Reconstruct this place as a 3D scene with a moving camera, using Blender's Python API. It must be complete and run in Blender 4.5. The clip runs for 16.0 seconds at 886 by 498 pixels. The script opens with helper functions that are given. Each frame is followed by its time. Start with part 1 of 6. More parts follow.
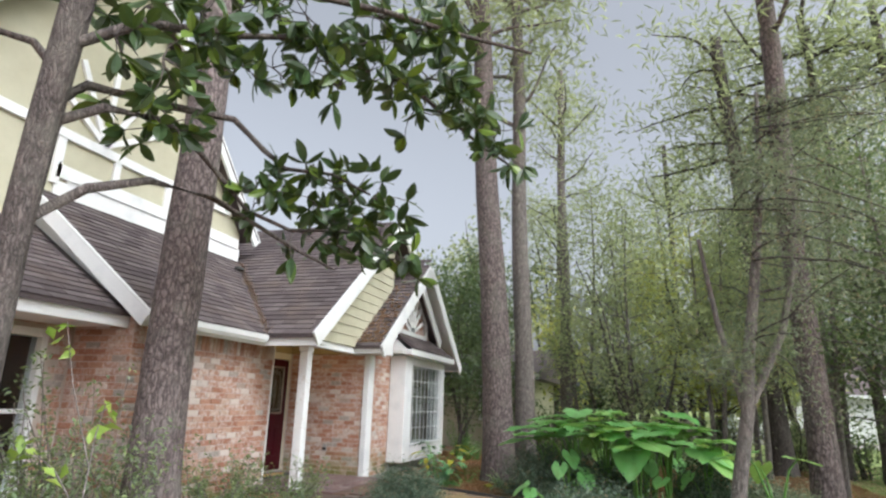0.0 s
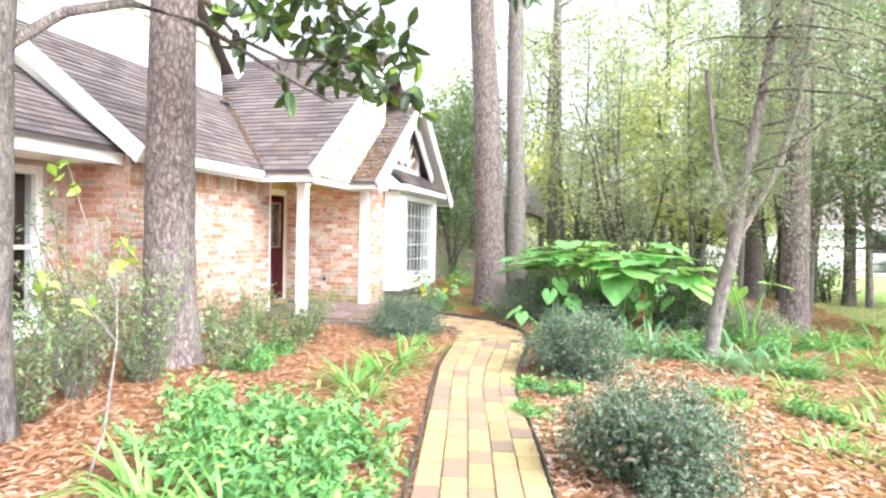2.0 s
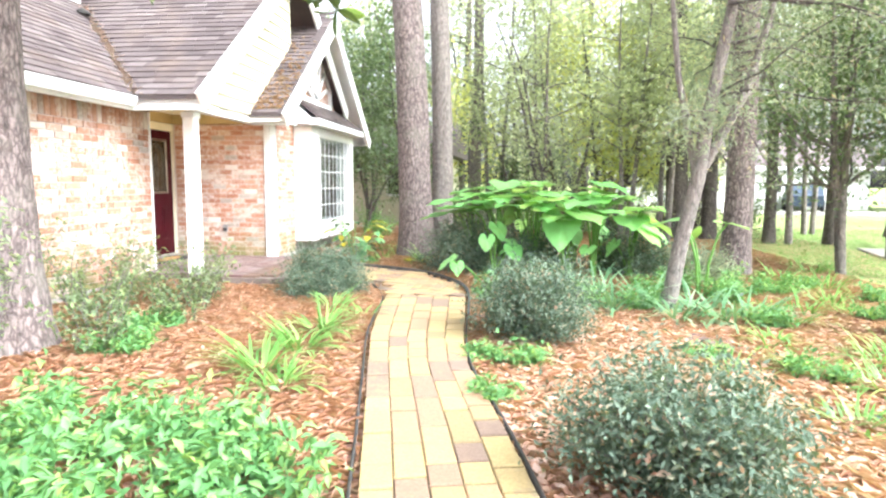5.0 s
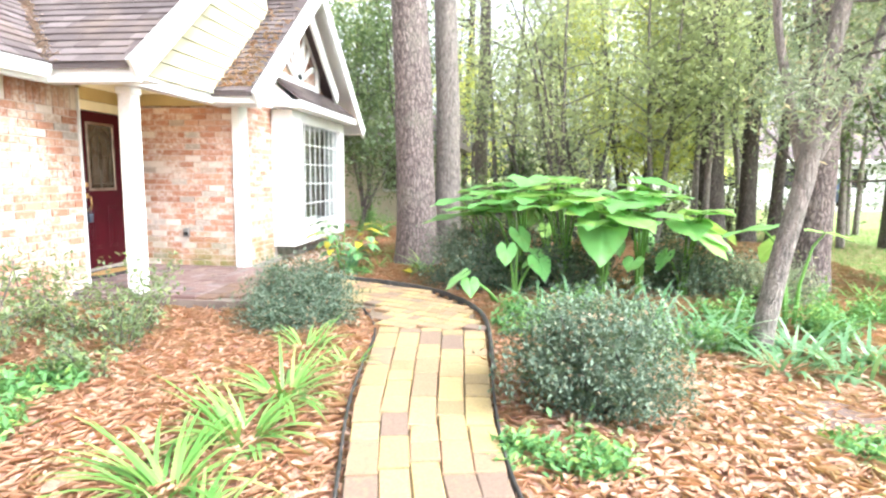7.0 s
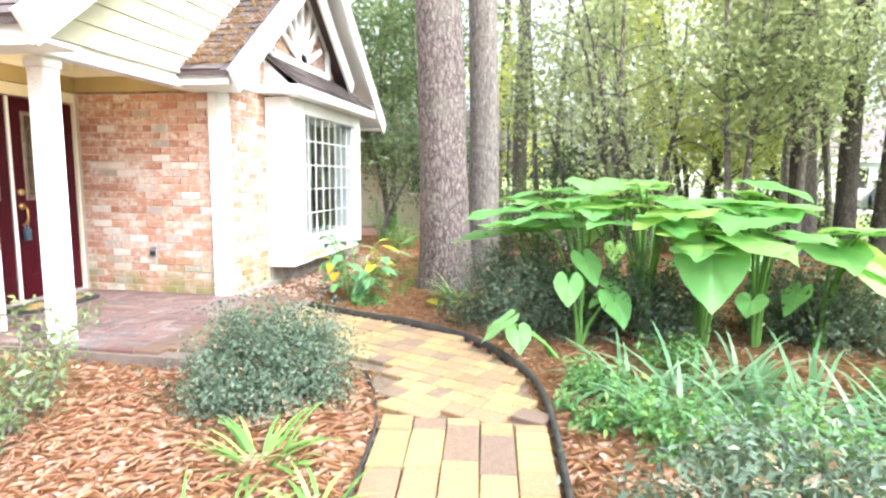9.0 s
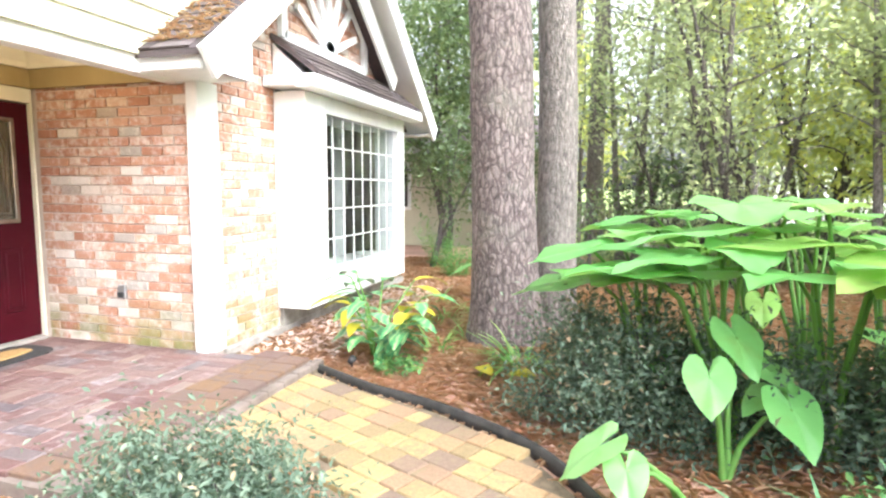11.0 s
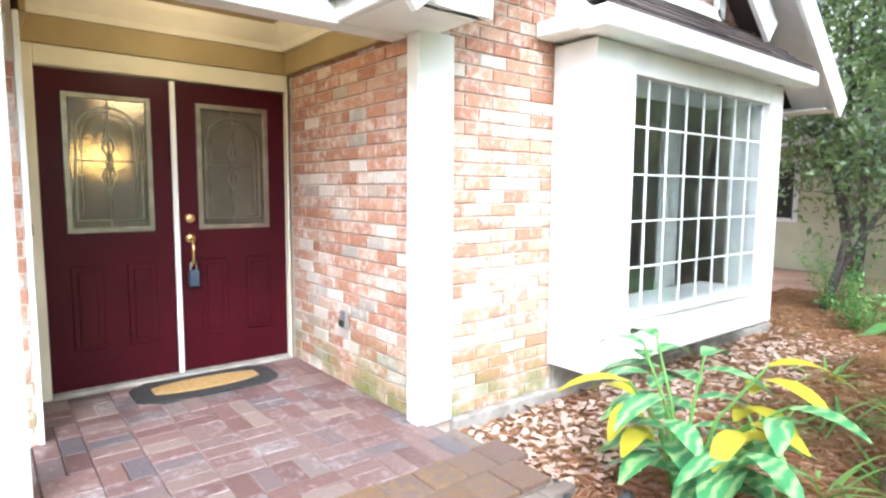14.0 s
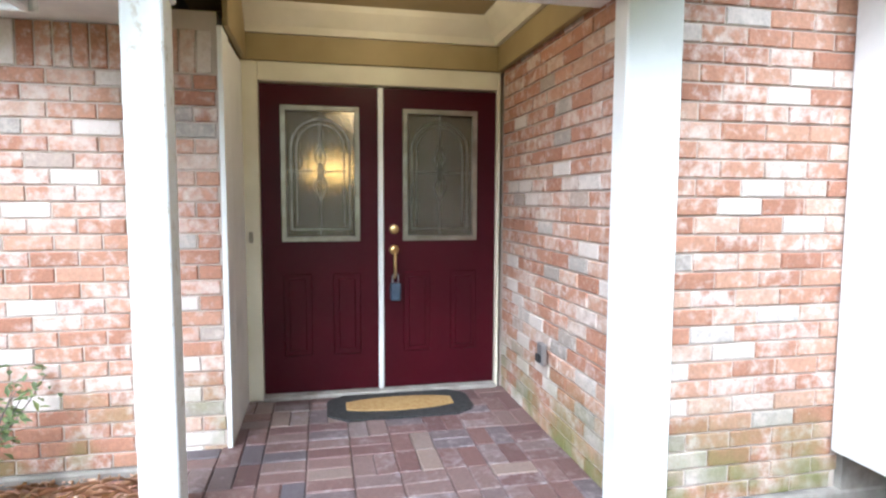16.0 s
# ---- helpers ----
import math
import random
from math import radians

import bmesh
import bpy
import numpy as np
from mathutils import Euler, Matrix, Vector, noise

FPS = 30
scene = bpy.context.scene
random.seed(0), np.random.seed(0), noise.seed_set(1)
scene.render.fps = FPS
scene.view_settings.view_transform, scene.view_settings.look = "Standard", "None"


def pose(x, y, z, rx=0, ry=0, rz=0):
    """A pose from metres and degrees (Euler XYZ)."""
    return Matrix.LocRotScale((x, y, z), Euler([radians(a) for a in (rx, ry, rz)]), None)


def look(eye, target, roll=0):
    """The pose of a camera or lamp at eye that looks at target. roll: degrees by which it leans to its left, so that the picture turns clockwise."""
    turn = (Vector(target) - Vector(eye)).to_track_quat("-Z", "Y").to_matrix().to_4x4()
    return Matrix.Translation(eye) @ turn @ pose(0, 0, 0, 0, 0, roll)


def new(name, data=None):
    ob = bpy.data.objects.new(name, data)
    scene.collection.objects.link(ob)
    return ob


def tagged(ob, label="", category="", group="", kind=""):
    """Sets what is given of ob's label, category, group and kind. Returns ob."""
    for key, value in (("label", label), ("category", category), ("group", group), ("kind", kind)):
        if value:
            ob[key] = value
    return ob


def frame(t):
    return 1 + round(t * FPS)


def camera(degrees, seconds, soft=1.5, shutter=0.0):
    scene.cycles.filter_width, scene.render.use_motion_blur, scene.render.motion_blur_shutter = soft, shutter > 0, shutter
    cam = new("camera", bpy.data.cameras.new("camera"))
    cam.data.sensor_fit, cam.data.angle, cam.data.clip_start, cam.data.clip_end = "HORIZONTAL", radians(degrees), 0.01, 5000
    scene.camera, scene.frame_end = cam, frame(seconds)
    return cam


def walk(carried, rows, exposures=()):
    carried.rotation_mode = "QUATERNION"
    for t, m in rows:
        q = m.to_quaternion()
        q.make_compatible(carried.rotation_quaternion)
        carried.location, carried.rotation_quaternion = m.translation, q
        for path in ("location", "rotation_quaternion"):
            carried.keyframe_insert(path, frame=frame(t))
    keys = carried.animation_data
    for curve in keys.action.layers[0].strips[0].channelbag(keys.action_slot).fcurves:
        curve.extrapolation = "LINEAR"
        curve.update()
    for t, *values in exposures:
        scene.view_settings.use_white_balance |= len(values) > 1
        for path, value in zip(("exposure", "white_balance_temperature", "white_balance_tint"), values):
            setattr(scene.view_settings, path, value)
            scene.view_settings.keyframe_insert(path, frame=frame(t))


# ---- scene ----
cam = camera(74.5, 16.0, soft=2.4)
PATH = [
    (0, (0.426, 1.030, 1.460), (-0.164, 2.871, 1.969), 1.7),
    (0.5, (0.374, 1.041, 1.455), (-0.217, 2.920, 1.799), 1.5),
    (1, (0.333, 1.025, 1.458), (-0.252, 2.929, 1.646), 1.4),
    (1.5, (0.241, 1.018, 1.468), (-0.321, 2.937, 1.522), 1.3),
    (2, (0.231, 0.990, 1.456), (-0.313, 2.914, 1.411), 1.2),
    (2.5, (0.227, 0.918, 1.458), (-0.286, 2.848, 1.348), 0.6),
    (3, (0.201, 0.999, 1.433), (-0.263, 2.938, 1.276), 0.7),
    (3.5, (0.086, 1.202, 1.403), (-0.292, 3.157, 1.217), 0.2),
    (4, (-0.025, 1.459, 1.369), (-0.326, 3.426, 1.166), 0.0),
    (6.5, (-0.479, 3.330, 1.385), (-0.718, 5.301, 1.140), 0.6),
    (7, (-0.552, 3.783, 1.400), (-0.798, 5.752, 1.151), 0.6),
    (7.5, (-0.574, 4.241, 1.407), (-0.870, 6.204, 1.160), 0.9),
    (8, (-0.681, 4.711, 1.397), (-0.993, 6.671, 1.149), 0.8),
    (10.5, (-1.012, 7.011, 1.481), (-1.503, 8.936, 1.249), 0.1),
    (11, (-1.104, 7.452, 1.473), (-1.673, 9.357, 1.263), 0.2),
    (11.5, (-1.116, 7.838, 1.463), (-1.827, 9.697, 1.270), 0.3),
    (12, (-1.187, 8.245, 1.450), (-2.061, 10.034, 1.261), 0.5),
    (12.5, (-1.290, 8.618, 1.445), (-2.334, 10.313, 1.255), 0.7),
    (13, (-1.343, 8.960, 1.439), (-2.590, 10.512, 1.248), 0.7),
    (13.5, (-1.519, 9.248, 1.436), (-2.932, 10.650, 1.241), 0.5),
    (14, (-1.695, 9.474, 1.446), (-3.254, 10.710, 1.247), 0.4),
    (14.5, (-1.799, 9.731, 1.449), (-3.519, 10.732, 1.245), 0.5),
    (15, (-1.878, 9.955, 1.466), (-3.723, 10.696, 1.245), 0.6),
    (15.5, (-1.986, 10.101, 1.451), (-3.903, 10.635, 1.249), 0.7),
    (16, (-2.097, 10.139, 1.435), (-4.047, 10.548, 1.268), 0.2),
]
STOPS = [(0.0, -1.82), (0.5, -1.42), (1.0, -0.85), (1.5, -0.4), (2.0, -0.2), (2.5, -0.1), (3.0, 0.0), (3.5, 0.0), (8.0, 0.0), (11.0, 0.05), (13.0, -0.05), (14.0, -0.22), (15.0, -0.46), (16.0, -0.82)]
BASE_STOPS = 1.86
walk(cam, [(t, look(eye, target, roll)) for t, eye, target, roll in PATH], [(t, BASE_STOPS + s, 6000 if t < 11.5 else 6000 - 130 * (t - 11), 10 if t < 12 else 8) for t, s in STOPS])

# ---- light ----
world = bpy.data.worlds.new("world")
scene.world = world
world.use_nodes = True
wn, wl = world.node_tree.nodes, world.node_tree.links
sky = wn.new("ShaderNodeTexSky")
sky.sky_type, sky.sun_disc, sky.sun_elevation, sky.sun_rotation = "NISHITA", False, radians(44), radians(117)
sky.air_density, sky.dust_density, sky.ozone_density = 1.0, 7.0, 0.6
wn["Background"].inputs["Strength"].default_value = 0.15
haze = wn.new("ShaderNodeHueSaturation")
haze.inputs["Saturation"].default_value, haze.inputs["Value"].default_value = 0.2, 1.55
wl.new(sky.outputs[0], haze.inputs["Color"])
wl.new(haze.outputs[0], wn["Background"].inputs["Color"])
sun = new("sun", bpy.data.lights.new("sun", "SUN"))
sun.data.energy, sun.data.angle, sun.data.color = 0.45, radians(20), (1.0, 0.95, 0.86)
sun.matrix_world = look((7, -3.5, 7.6), (0, 0, 0))

# ---- materials ----
def mat(name, rough=0.6, metal=0.0):
    m = bpy.data.materials.new(name)
    m.use_nodes = True
    b = m.node_tree.nodes["Principled BSDF"]
    b.inputs["Roughness"].default_value, b.inputs["Metallic"].default_value = rough, metal
    return m, m.node_tree.nodes, m.node_tree.links, b


def ramp(n, l, source, stops):
    r = n.new("ShaderNodeValToRGB")
    while len(r.color_ramp.elements) < len(stops):
        r.color_ramp.elements.new(0.5)
    for e, (p, c) in zip(r.color_ramp.elements, stops):
        e.position, e.color = p, (*c, 1)
    l.new(source, r.inputs[0])
    return r.outputs[0]


def blend(n, l, fac, a, b, mode="MIX"):
    x = n.new("ShaderNodeMix")
    x.data_type, x.blend_type = "RGBA", mode
    for sock, v in ((x.inputs[0], fac), (x.inputs[6], a), (x.inputs[7], b)):
        if isinstance(v, (int, float)):
            sock.default_value = v
        elif isinstance(v, tuple):
            sock.default_value = (*v, 1)
        else:
            l.new(v, sock)
    return x.outputs[2]


def grain(n, l, scale, detail=4, stretch=(1, 1, 1), rough=0.6):
    g, m, t = n.new("ShaderNodeNewGeometry"), n.new("ShaderNodeMapping"), n.new("ShaderNodeTexNoise")
    m.inputs["Scale"].default_value = stretch
    t.inputs["Scale"].default_value, t.inputs["Detail"].default_value, t.inputs["Roughness"].default_value = scale, detail, rough
    l.new(g.outputs["Position"], m.inputs[0])
    l.new(m.outputs[0], t.inputs["Vector"])
    return t.outputs["Fac"]


def relief(n, l, b, height, strength=0.4, distance=0.01):
    u = n.new("ShaderNodeBump")
    u.inputs["Strength"].default_value, u.inputs["Distance"].default_value = strength, distance
    l.new(height, u.inputs["Height"])
    l.new(u.outputs[0], b.inputs["Normal"])


def piece_random(n, island):
    return n.new("ShaderNodeNewGeometry").outputs["Random Per Island"] if island else n.new("ShaderNodeObjectInfo").outputs["Random"]


def masonry(name, tones, wash, wash_lo, wash_hi, island=False, rough=0.9, moss=True):
    m, n, l, b = mat(name, rough)
    c = ramp(n, l, piece_random(n, island), tones)
    c = blend(n, l, 0.35, c, ramp(n, l, grain(n, l, 60, 5), [(0.3, (0.25, 0.25, 0.25)), (0.7, (0.75, 0.75, 0.75))]), "OVERLAY")
    mix = n.new("ShaderNodeMath")
    mix.operation = "MULTIPLY_ADD"
    mix.inputs[1].default_value = 0.2
    hue = n.new("ShaderNodeMath")
    hue.operation = "FRACT"
    seven = n.new("ShaderNodeMath")
    seven.operation = "MULTIPLY"
    seven.inputs[1].default_value = 7.3
    l.new(piece_random(n, island), seven.inputs[0])
    l.new(seven.outputs[0], hue.inputs[0])
    l.new(hue.outputs[0], mix.inputs[0])
    l.new(blend(n, l, 0.5, grain(n, l, 20, 5, rough=0.65), grain(n, l, 3.5, 3), "OVERLAY"), mix.inputs[2])
    big = mix.outputs[0]
    c = blend(n, l, ramp(n, l, big, [(wash_lo, (0, 0, 0)), (wash_hi, (1, 1, 1))]), c, wash)
    if moss:
        g = n.new("ShaderNodeNewGeometry")
        s = n.new("ShaderNodeSeparateXYZ")
        l.new(g.outputs["Position"], s.inputs[0])
        mr = n.new("ShaderNodeMapRange")
        mr.inputs[1].default_value, mr.inputs[2].default_value, mr.inputs[3].default_value, mr.inputs[4].default_value = 0.6, 0.15, 0.0, 0.9
        l.new(s.outputs[2], mr.inputs[0])
        mm = n.new("ShaderNodeMath")
        mm.operation = "MULTIPLY"
        l.new(mr.outputs[0], mm.inputs[0])
        l.new(ramp(n, l, grain(n, l, 2.2, 3), [(0.38, (0, 0, 0)), (0.55, (1, 1, 1))]), mm.inputs[1])
        c = blend(n, l, mm.outputs[0], c, (0.17, 0.18, 0.055))
    l.new(c, b.inputs["Base Color"])
    relief(n, l, b, grain(n, l, 90, 6), 0.6, 0.006)
    return m


BRICK_TONES = [(0.0, (0.35, 0.165, 0.105)), (0.35, (0.42, 0.215, 0.14)), (0.62, (0.47, 0.275, 0.19)), (0.78, (0.5, 0.35, 0.27)), (0.87, (0.33, 0.3, 0.27)), (0.95, (0.64, 0.57, 0.52))]
M_BRICK = masonry("old_brick", BRICK_TONES, (0.66, 0.58, 0.53), 0.55, 0.84)
M_BRICK_I = masonry("old_brick_rest", BRICK_TONES, (0.66, 0.58, 0.53), 0.55, 0.84, True)
PAVER_TONES = [(0.0, (0.2, 0.145, 0.08)), (0.18, (0.31, 0.23, 0.105)), (0.42, (0.34, 0.26, 0.12)), (0.58, (0.32, 0.2, 0.11)), (0.78, (0.25, 0.16, 0.1)), (0.92, (0.17, 0.12, 0.09))]
M_PAVER = masonry("buff_paver", PAVER_TONES, (0.22, 0.17, 0.1), 0.62, 0.85, moss=False)
M_PAVER_I = masonry("buff_paver_rest", PAVER_TONES, (0.22, 0.17, 0.1), 0.62, 0.85, True, moss=False)
PORCH_TONES = [(0.0, (0.11, 0.062, 0.06)), (0.3, (0.15, 0.085, 0.076)), (0.6, (0.175, 0.12, 0.11)), (0.85, (0.1, 0.085, 0.095)), (1.0, (0.23, 0.17, 0.145))]
M_PORCH = masonry("porch_paver", PORCH_TONES, (0.3, 0.26, 0.265), 0.64, 0.9, moss=False, rough=0.55)
M_EDGEPAVE = masonry("step_paver", [(0.0, (0.12, 0.068, 0.045)), (0.4, (0.19, 0.115, 0.06)), (0.7, (0.12, 0.075, 0.065)), (1.0, (0.16, 0.095, 0.06))], (0.13, 0.09, 0.075), 0.5, 0.7, moss=False)


def plain(name, a, b_, scale=6, rough=0.6, bump=0.2, fine=80, metal=0.0, stretch=(1, 1, 1), lo=0.35, hi=0.7):
    m, n, l, b = mat(name, rough, metal)
    c = ramp(n, l, grain(n, l, scale, 5, stretch), [(lo, a), (hi, b_)])
    l.new(c, b.inputs["Base Color"])
    if bump:
        relief(n, l, b, grain(n, l, fine, 5, stretch), bump, 0.004)
    return m


M_STEPM = plain("step_mortar", (0.13, 0.1, 0.085), (0.22, 0.18, 0.155), 6, 0.95, 0.5)
M_LEAD = plain("lead_came", (0.16, 0.14, 0.11), (0.3, 0.27, 0.22), 12, 0.3, 0.0, metal=0.9)
M_MORTAR = plain("mortar", (0.5, 0.42, 0.36), (0.6, 0.53, 0.47), 5, 0.95, 0.5)
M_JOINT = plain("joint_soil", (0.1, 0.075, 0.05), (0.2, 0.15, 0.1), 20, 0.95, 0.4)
M_WHITE = plain("white_paint", (0.68, 0.7, 0.7), (0.82, 0.83, 0.82), 2.5, 0.55, 0.12, lo=0.25, hi=0.5)
M_POST = plain("peeling_white_paint", (0.55, 0.5, 0.42), (0.82, 0.83, 0.82), 22, 0.6, 0.4, lo=0.3, hi=0.42)
M_SIDING = plain("cream_siding", (0.48, 0.46, 0.33), (0.56, 0.54, 0.4), 2, 0.7, 0.15)
M_CREAM = plain("cream_trim", (0.62, 0.58, 0.45), (0.72, 0.68, 0.54), 2.5, 0.55, 0.1)
M_TAN = plain("tan_trim", (0.29, 0.22, 0.095), (0.35, 0.27, 0.125), 3, 0.6, 0.1)
M_CONCRETE = plain("concrete", (0.22, 0.2, 0.18), (0.4, 0.38, 0.34), 7, 0.95, 0.5)
M_DOOR = plain("red_door_paint", (0.036, 0.001, 0.005), (0.05, 0.0016, 0.0065), 3, 0.42, 0.08, 40)
M_DOOR.node_tree.nodes["Principled BSDF"].inputs["Specular IOR Level"].default_value = 0.2
M_BRASS = plain("brass", (0.55, 0.38, 0.14), (0.7, 0.52, 0.25), 9, 0.3, 0.0, metal=1.0)
M_CAME = plain("zinc_came", (0.27, 0.24, 0.19), (0.42, 0.38, 0.31), 9, 0.35, 0.0, metal=0.9)
M_BLACK = plain("black_rubber", (0.015, 0.015, 0.016), (0.04, 0.04, 0.04), 30, 0.8, 0.3)
M_COIR = plain("coir", (0.3, 0.18, 0.06), (0.42, 0.28, 0.12), 40, 0.95, 0.7, 200)
M_EDGING = plain("plastic_edging", (0.02, 0.02, 0.018), (0.06, 0.055, 0.05), 12, 0.7, 0.3)
# near-black colour stands in for unlit rooms and panes; also coats the vent cap
M_DARK = plain("unlit_black", (0.02, 0.02, 0.02), (0.05, 0.045, 0.04), 1.5, 0.9, 0.0)
M_CURTAIN = plain("curtain", (0.5, 0.5, 0.48), (0.68, 0.68, 0.66), 3, 0.9, 0.3, 20, stretch=(1, 12, 0.3))
M_STEEL = plain("galvanised", (0.3, 0.3, 0.3), (0.45, 0.45, 0.45), 9, 0.4, 0.0, metal=0.8)
M_LOCK = plain("lockbox_blue", (0.03, 0.05, 0.08), (0.06, 0.09, 0.13), 9, 0.5, 0.0)


def shingle_mat(name, tones, island):
    m, n, l, b = mat(name, 0.95)
    c = ramp(n, l, piece_random(n, island), tones)
    c = blend(n, l, 0.5, c, ramp(n, l, grain(n, l, 160, 4), [(0.3, (0.2, 0.2, 0.2)), (0.7, (0.8, 0.8, 0.8))]), "OVERLAY")
    c = blend(n, l, ramp(n, l, grain(n, l, 1.6, 5), [(0.5, (0, 0, 0)), (0.75, (0.7, 0.7, 0.7))]), c, (0.16, 0.12, 0.1))
    l.new(c, b.inputs["Base Color"])
    relief(n, l, b, grain(n, l, 200, 4), 0.5, 0.003)
    return m


SH = [(0.0, (0.07, 0.055, 0.056)), (0.5, (0.1, 0.08, 0.08)), (1.0, (0.15, 0.124, 0.124))]
M_SHINGLE, M_SHINGLE_I = shingle_mat("asphalt_shingle", SH, False), shingle_mat("asphalt_shingle_rest", SH, True)


def bark_mat(name, dark, light, scale, stretch):
    m, n, l, b = mat(name, 0.95)
    g, mp, v = n.new("ShaderNodeTexCoord"), n.new("ShaderNodeMapping"), n.new("ShaderNodeTexVoronoi")
    mp.inputs["Scale"].default_value = stretch
    v.feature = "DISTANCE_TO_EDGE"
    v.inputs["Scale"].default_value = scale
    t = n.new("ShaderNodeTexNoise")
    t.inputs["Scale"].default_value, t.inputs["Detail"].default_value = 6, 5
    l.new(g.outputs["Object"], t.inputs["Vector"])
    l.new(g.outputs["Object"], mp.inputs[0])
    warped = blend(n, l, 0.13, mp.outputs[0], t.outputs["Color"], "ADD")
    l.new(warped, v.inputs["Vector"])
    c = ramp(n, l, v.outputs["Distance"], [(0.0, dark), (0.04, dark), (0.14, tuple(0.4 * p + 0.6 * q for p, q in zip(dark, light))), (0.5, light), (1.0, light)])
    c = blend(n, l, 0.8, c, ramp(n, l, grain(n, l, 30, 7, (1, 1, 0.35), 0.7), [(0.34, (0.14, 0.14, 0.14)), (0.66, (0.88, 0.85, 0.85))]), "OVERLAY")
    c = blend(n, l, ramp(n, l, grain(n, l, 2.5, 3), [(0.5, (0, 0, 0)), (0.7, (0.4, 0.4, 0.4))]), c, (0.2, 0.19, 0.16))
    l.new(c, b.inputs["Base Color"])
    relief(n, l, b, ramp(n, l, v.outputs["Distance"], [(0.0, (0, 0, 0)), (0.3, (1, 1, 1))]), 0.7, 0.012)
    return m


M_PINE = bark_mat("pine_bark", (0.095, 0.076, 0.071), (0.225, 0.188, 0.18), 19, (1, 1, 0.4))
M_BARK = bark_mat("grey_bark", (0.16, 0.142, 0.128), (0.24, 0.22, 0.2), 34, (1, 1, 0.1))
M_BARKD = bark_mat("dark_bark", (0.07, 0.06, 0.055), (0.15, 0.13, 0.12), 40, (1, 1, 0.15))


def leaf_mat(name, tones, rough=0.5, through_light=0.35, veins=False, glow=(0.3, 0.4, 0.05), island=True):
    m, n, l, b = mat(name, rough)
    c = ramp(n, l, piece_random(n, island), tones)
    if veins:
        c = blend(n, l, ramp(n, l, grain(n, l, 5, 4), [(0.52, (0, 0, 0)), (0.75, (0.5, 0.5, 0.5))]), c, (0.22, 0.3, 0.06))
    l.new(c, b.inputs["Base Color"])
    tr, mx = n.new("ShaderNodeBsdfTranslucent"), n.new("ShaderNodeMixShader")
    l.new(blend(n, l, 0.5, c, glow), tr.inputs["Color"])
    mx.inputs[0].default_value = through_light
    l.new(b.outputs[0], mx.inputs[1])
    l.new(tr.outputs[0], mx.inputs[2])
    l.new(mx.outputs[0], n["Material Output"].inputs["Surface"])
    return m


L_EAR = leaf_mat("ear_leaf", [(0.0, (0.2, 0.52, 0.15)), (0.7, (0.34, 0.68, 0.25)), (1.0, (0.5, 0.74, 0.17))], 0.3, 0.4, True, island=False)
L_BUSH = leaf_mat("bush_leaf", [(0.0, (0.06, 0.1, 0.07)), (0.6, (0.11, 0.165, 0.12)), (0.85, (0.18, 0.24, 0.175)), (0.95, (0.2, 0.25, 0.18)), (1.0, (0.42, 0.28, 0.17))], 0.8, 0.2)
L_LILY = leaf_mat("strap_leaf", [(0.0, (0.1, 0.26, 0.06)), (0.6, (0.18, 0.38, 0.09)), (1.0, (0.34, 0.48, 0.14))], 0.4, 0.35)
L_LIRI = leaf_mat("grey_strap_leaf", [(0.0, (0.12, 0.27, 0.12)), (0.7, (0.22, 0.4, 0.22)), (1.0, (0.4, 0.54, 0.34))], 0.4, 0.3)
L_HERB = leaf_mat("herb_leaf", [(0.0, (0.09, 0.25, 0.08)), (0.7, (0.17, 0.38, 0.14)), (1.0, (0.34, 0.5, 0.12))], 0.6, 0.35)
L_YEL = leaf_mat("yellow_leaf", [(0.0, (0.5, 0.45, 0.03)), (1.0, (0.65, 0.55, 0.06))], 0.5, 0.4)
L_MAG = leaf_mat("magnolia_leaf", [(0.0, (0.03, 0.055, 0.025)), (0.8, (0.06, 0.11, 0.04)), (1.0, (0.2, 0.3, 0.04))], 0.3, 0.2)
L_DARK = leaf_mat("dark_tree_leaf", [(0.0, (0.08, 0.13, 0.08)), (1.0, (0.18, 0.25, 0.14))], 0.45, 0.45)
L_WOOD = leaf_mat("wood_leaf", [(0.0, (0.23, 0.28, 0.18)), (0.7, (0.36, 0.43, 0.27)), (1.0, (0.48, 0.55, 0.26))], 0.55, 0.75, glow=(0.7, 0.74, 0.36))
L_GOLD = leaf_mat("gold_tree_leaf", [(0.0, (0.42, 0.5, 0.1)), (1.0, (0.75, 0.7, 0.15))], 0.6, 0.75, glow=(0.7, 0.74, 0.36))
L_JUN = leaf_mat("cedar_leaf", [(0.0, (0.19, 0.24, 0.16)), (0.85, (0.3, 0.35, 0.25)), (1.0, (0.45, 0.33, 0.2))], 0.55, 0.5, glow=(0.42, 0.47, 0.22))
L_DEAD = leaf_mat("fallen_leaf", [(0.0, (0.46, 0.24, 0.17)), (0.35, (0.6, 0.35, 0.26)), (0.75, (0.68, 0.45, 0.34)), (1.0, (0.74, 0.56, 0.45))], 0.7, 0.3)
L_PALE = leaf_mat("pale_litter", [(0.0, (0.45, 0.32, 0.26)), (1.0, (0.65, 0.5, 0.42))], 0.8, 0.1)
L_STRAW = leaf_mat("pine_straw", [(0.0, (0.5, 0.24, 0.15)), (0.6, (0.64, 0.36, 0.25)), (1.0, (0.7, 0.48, 0.36))], 0.8, 0.35)
L_GRASS = leaf_mat("grass_blade", [(0.0, (0.07, 0.18, 0.03)), (1.0, (0.16, 0.32, 0.06))], 0.6, 0.35)


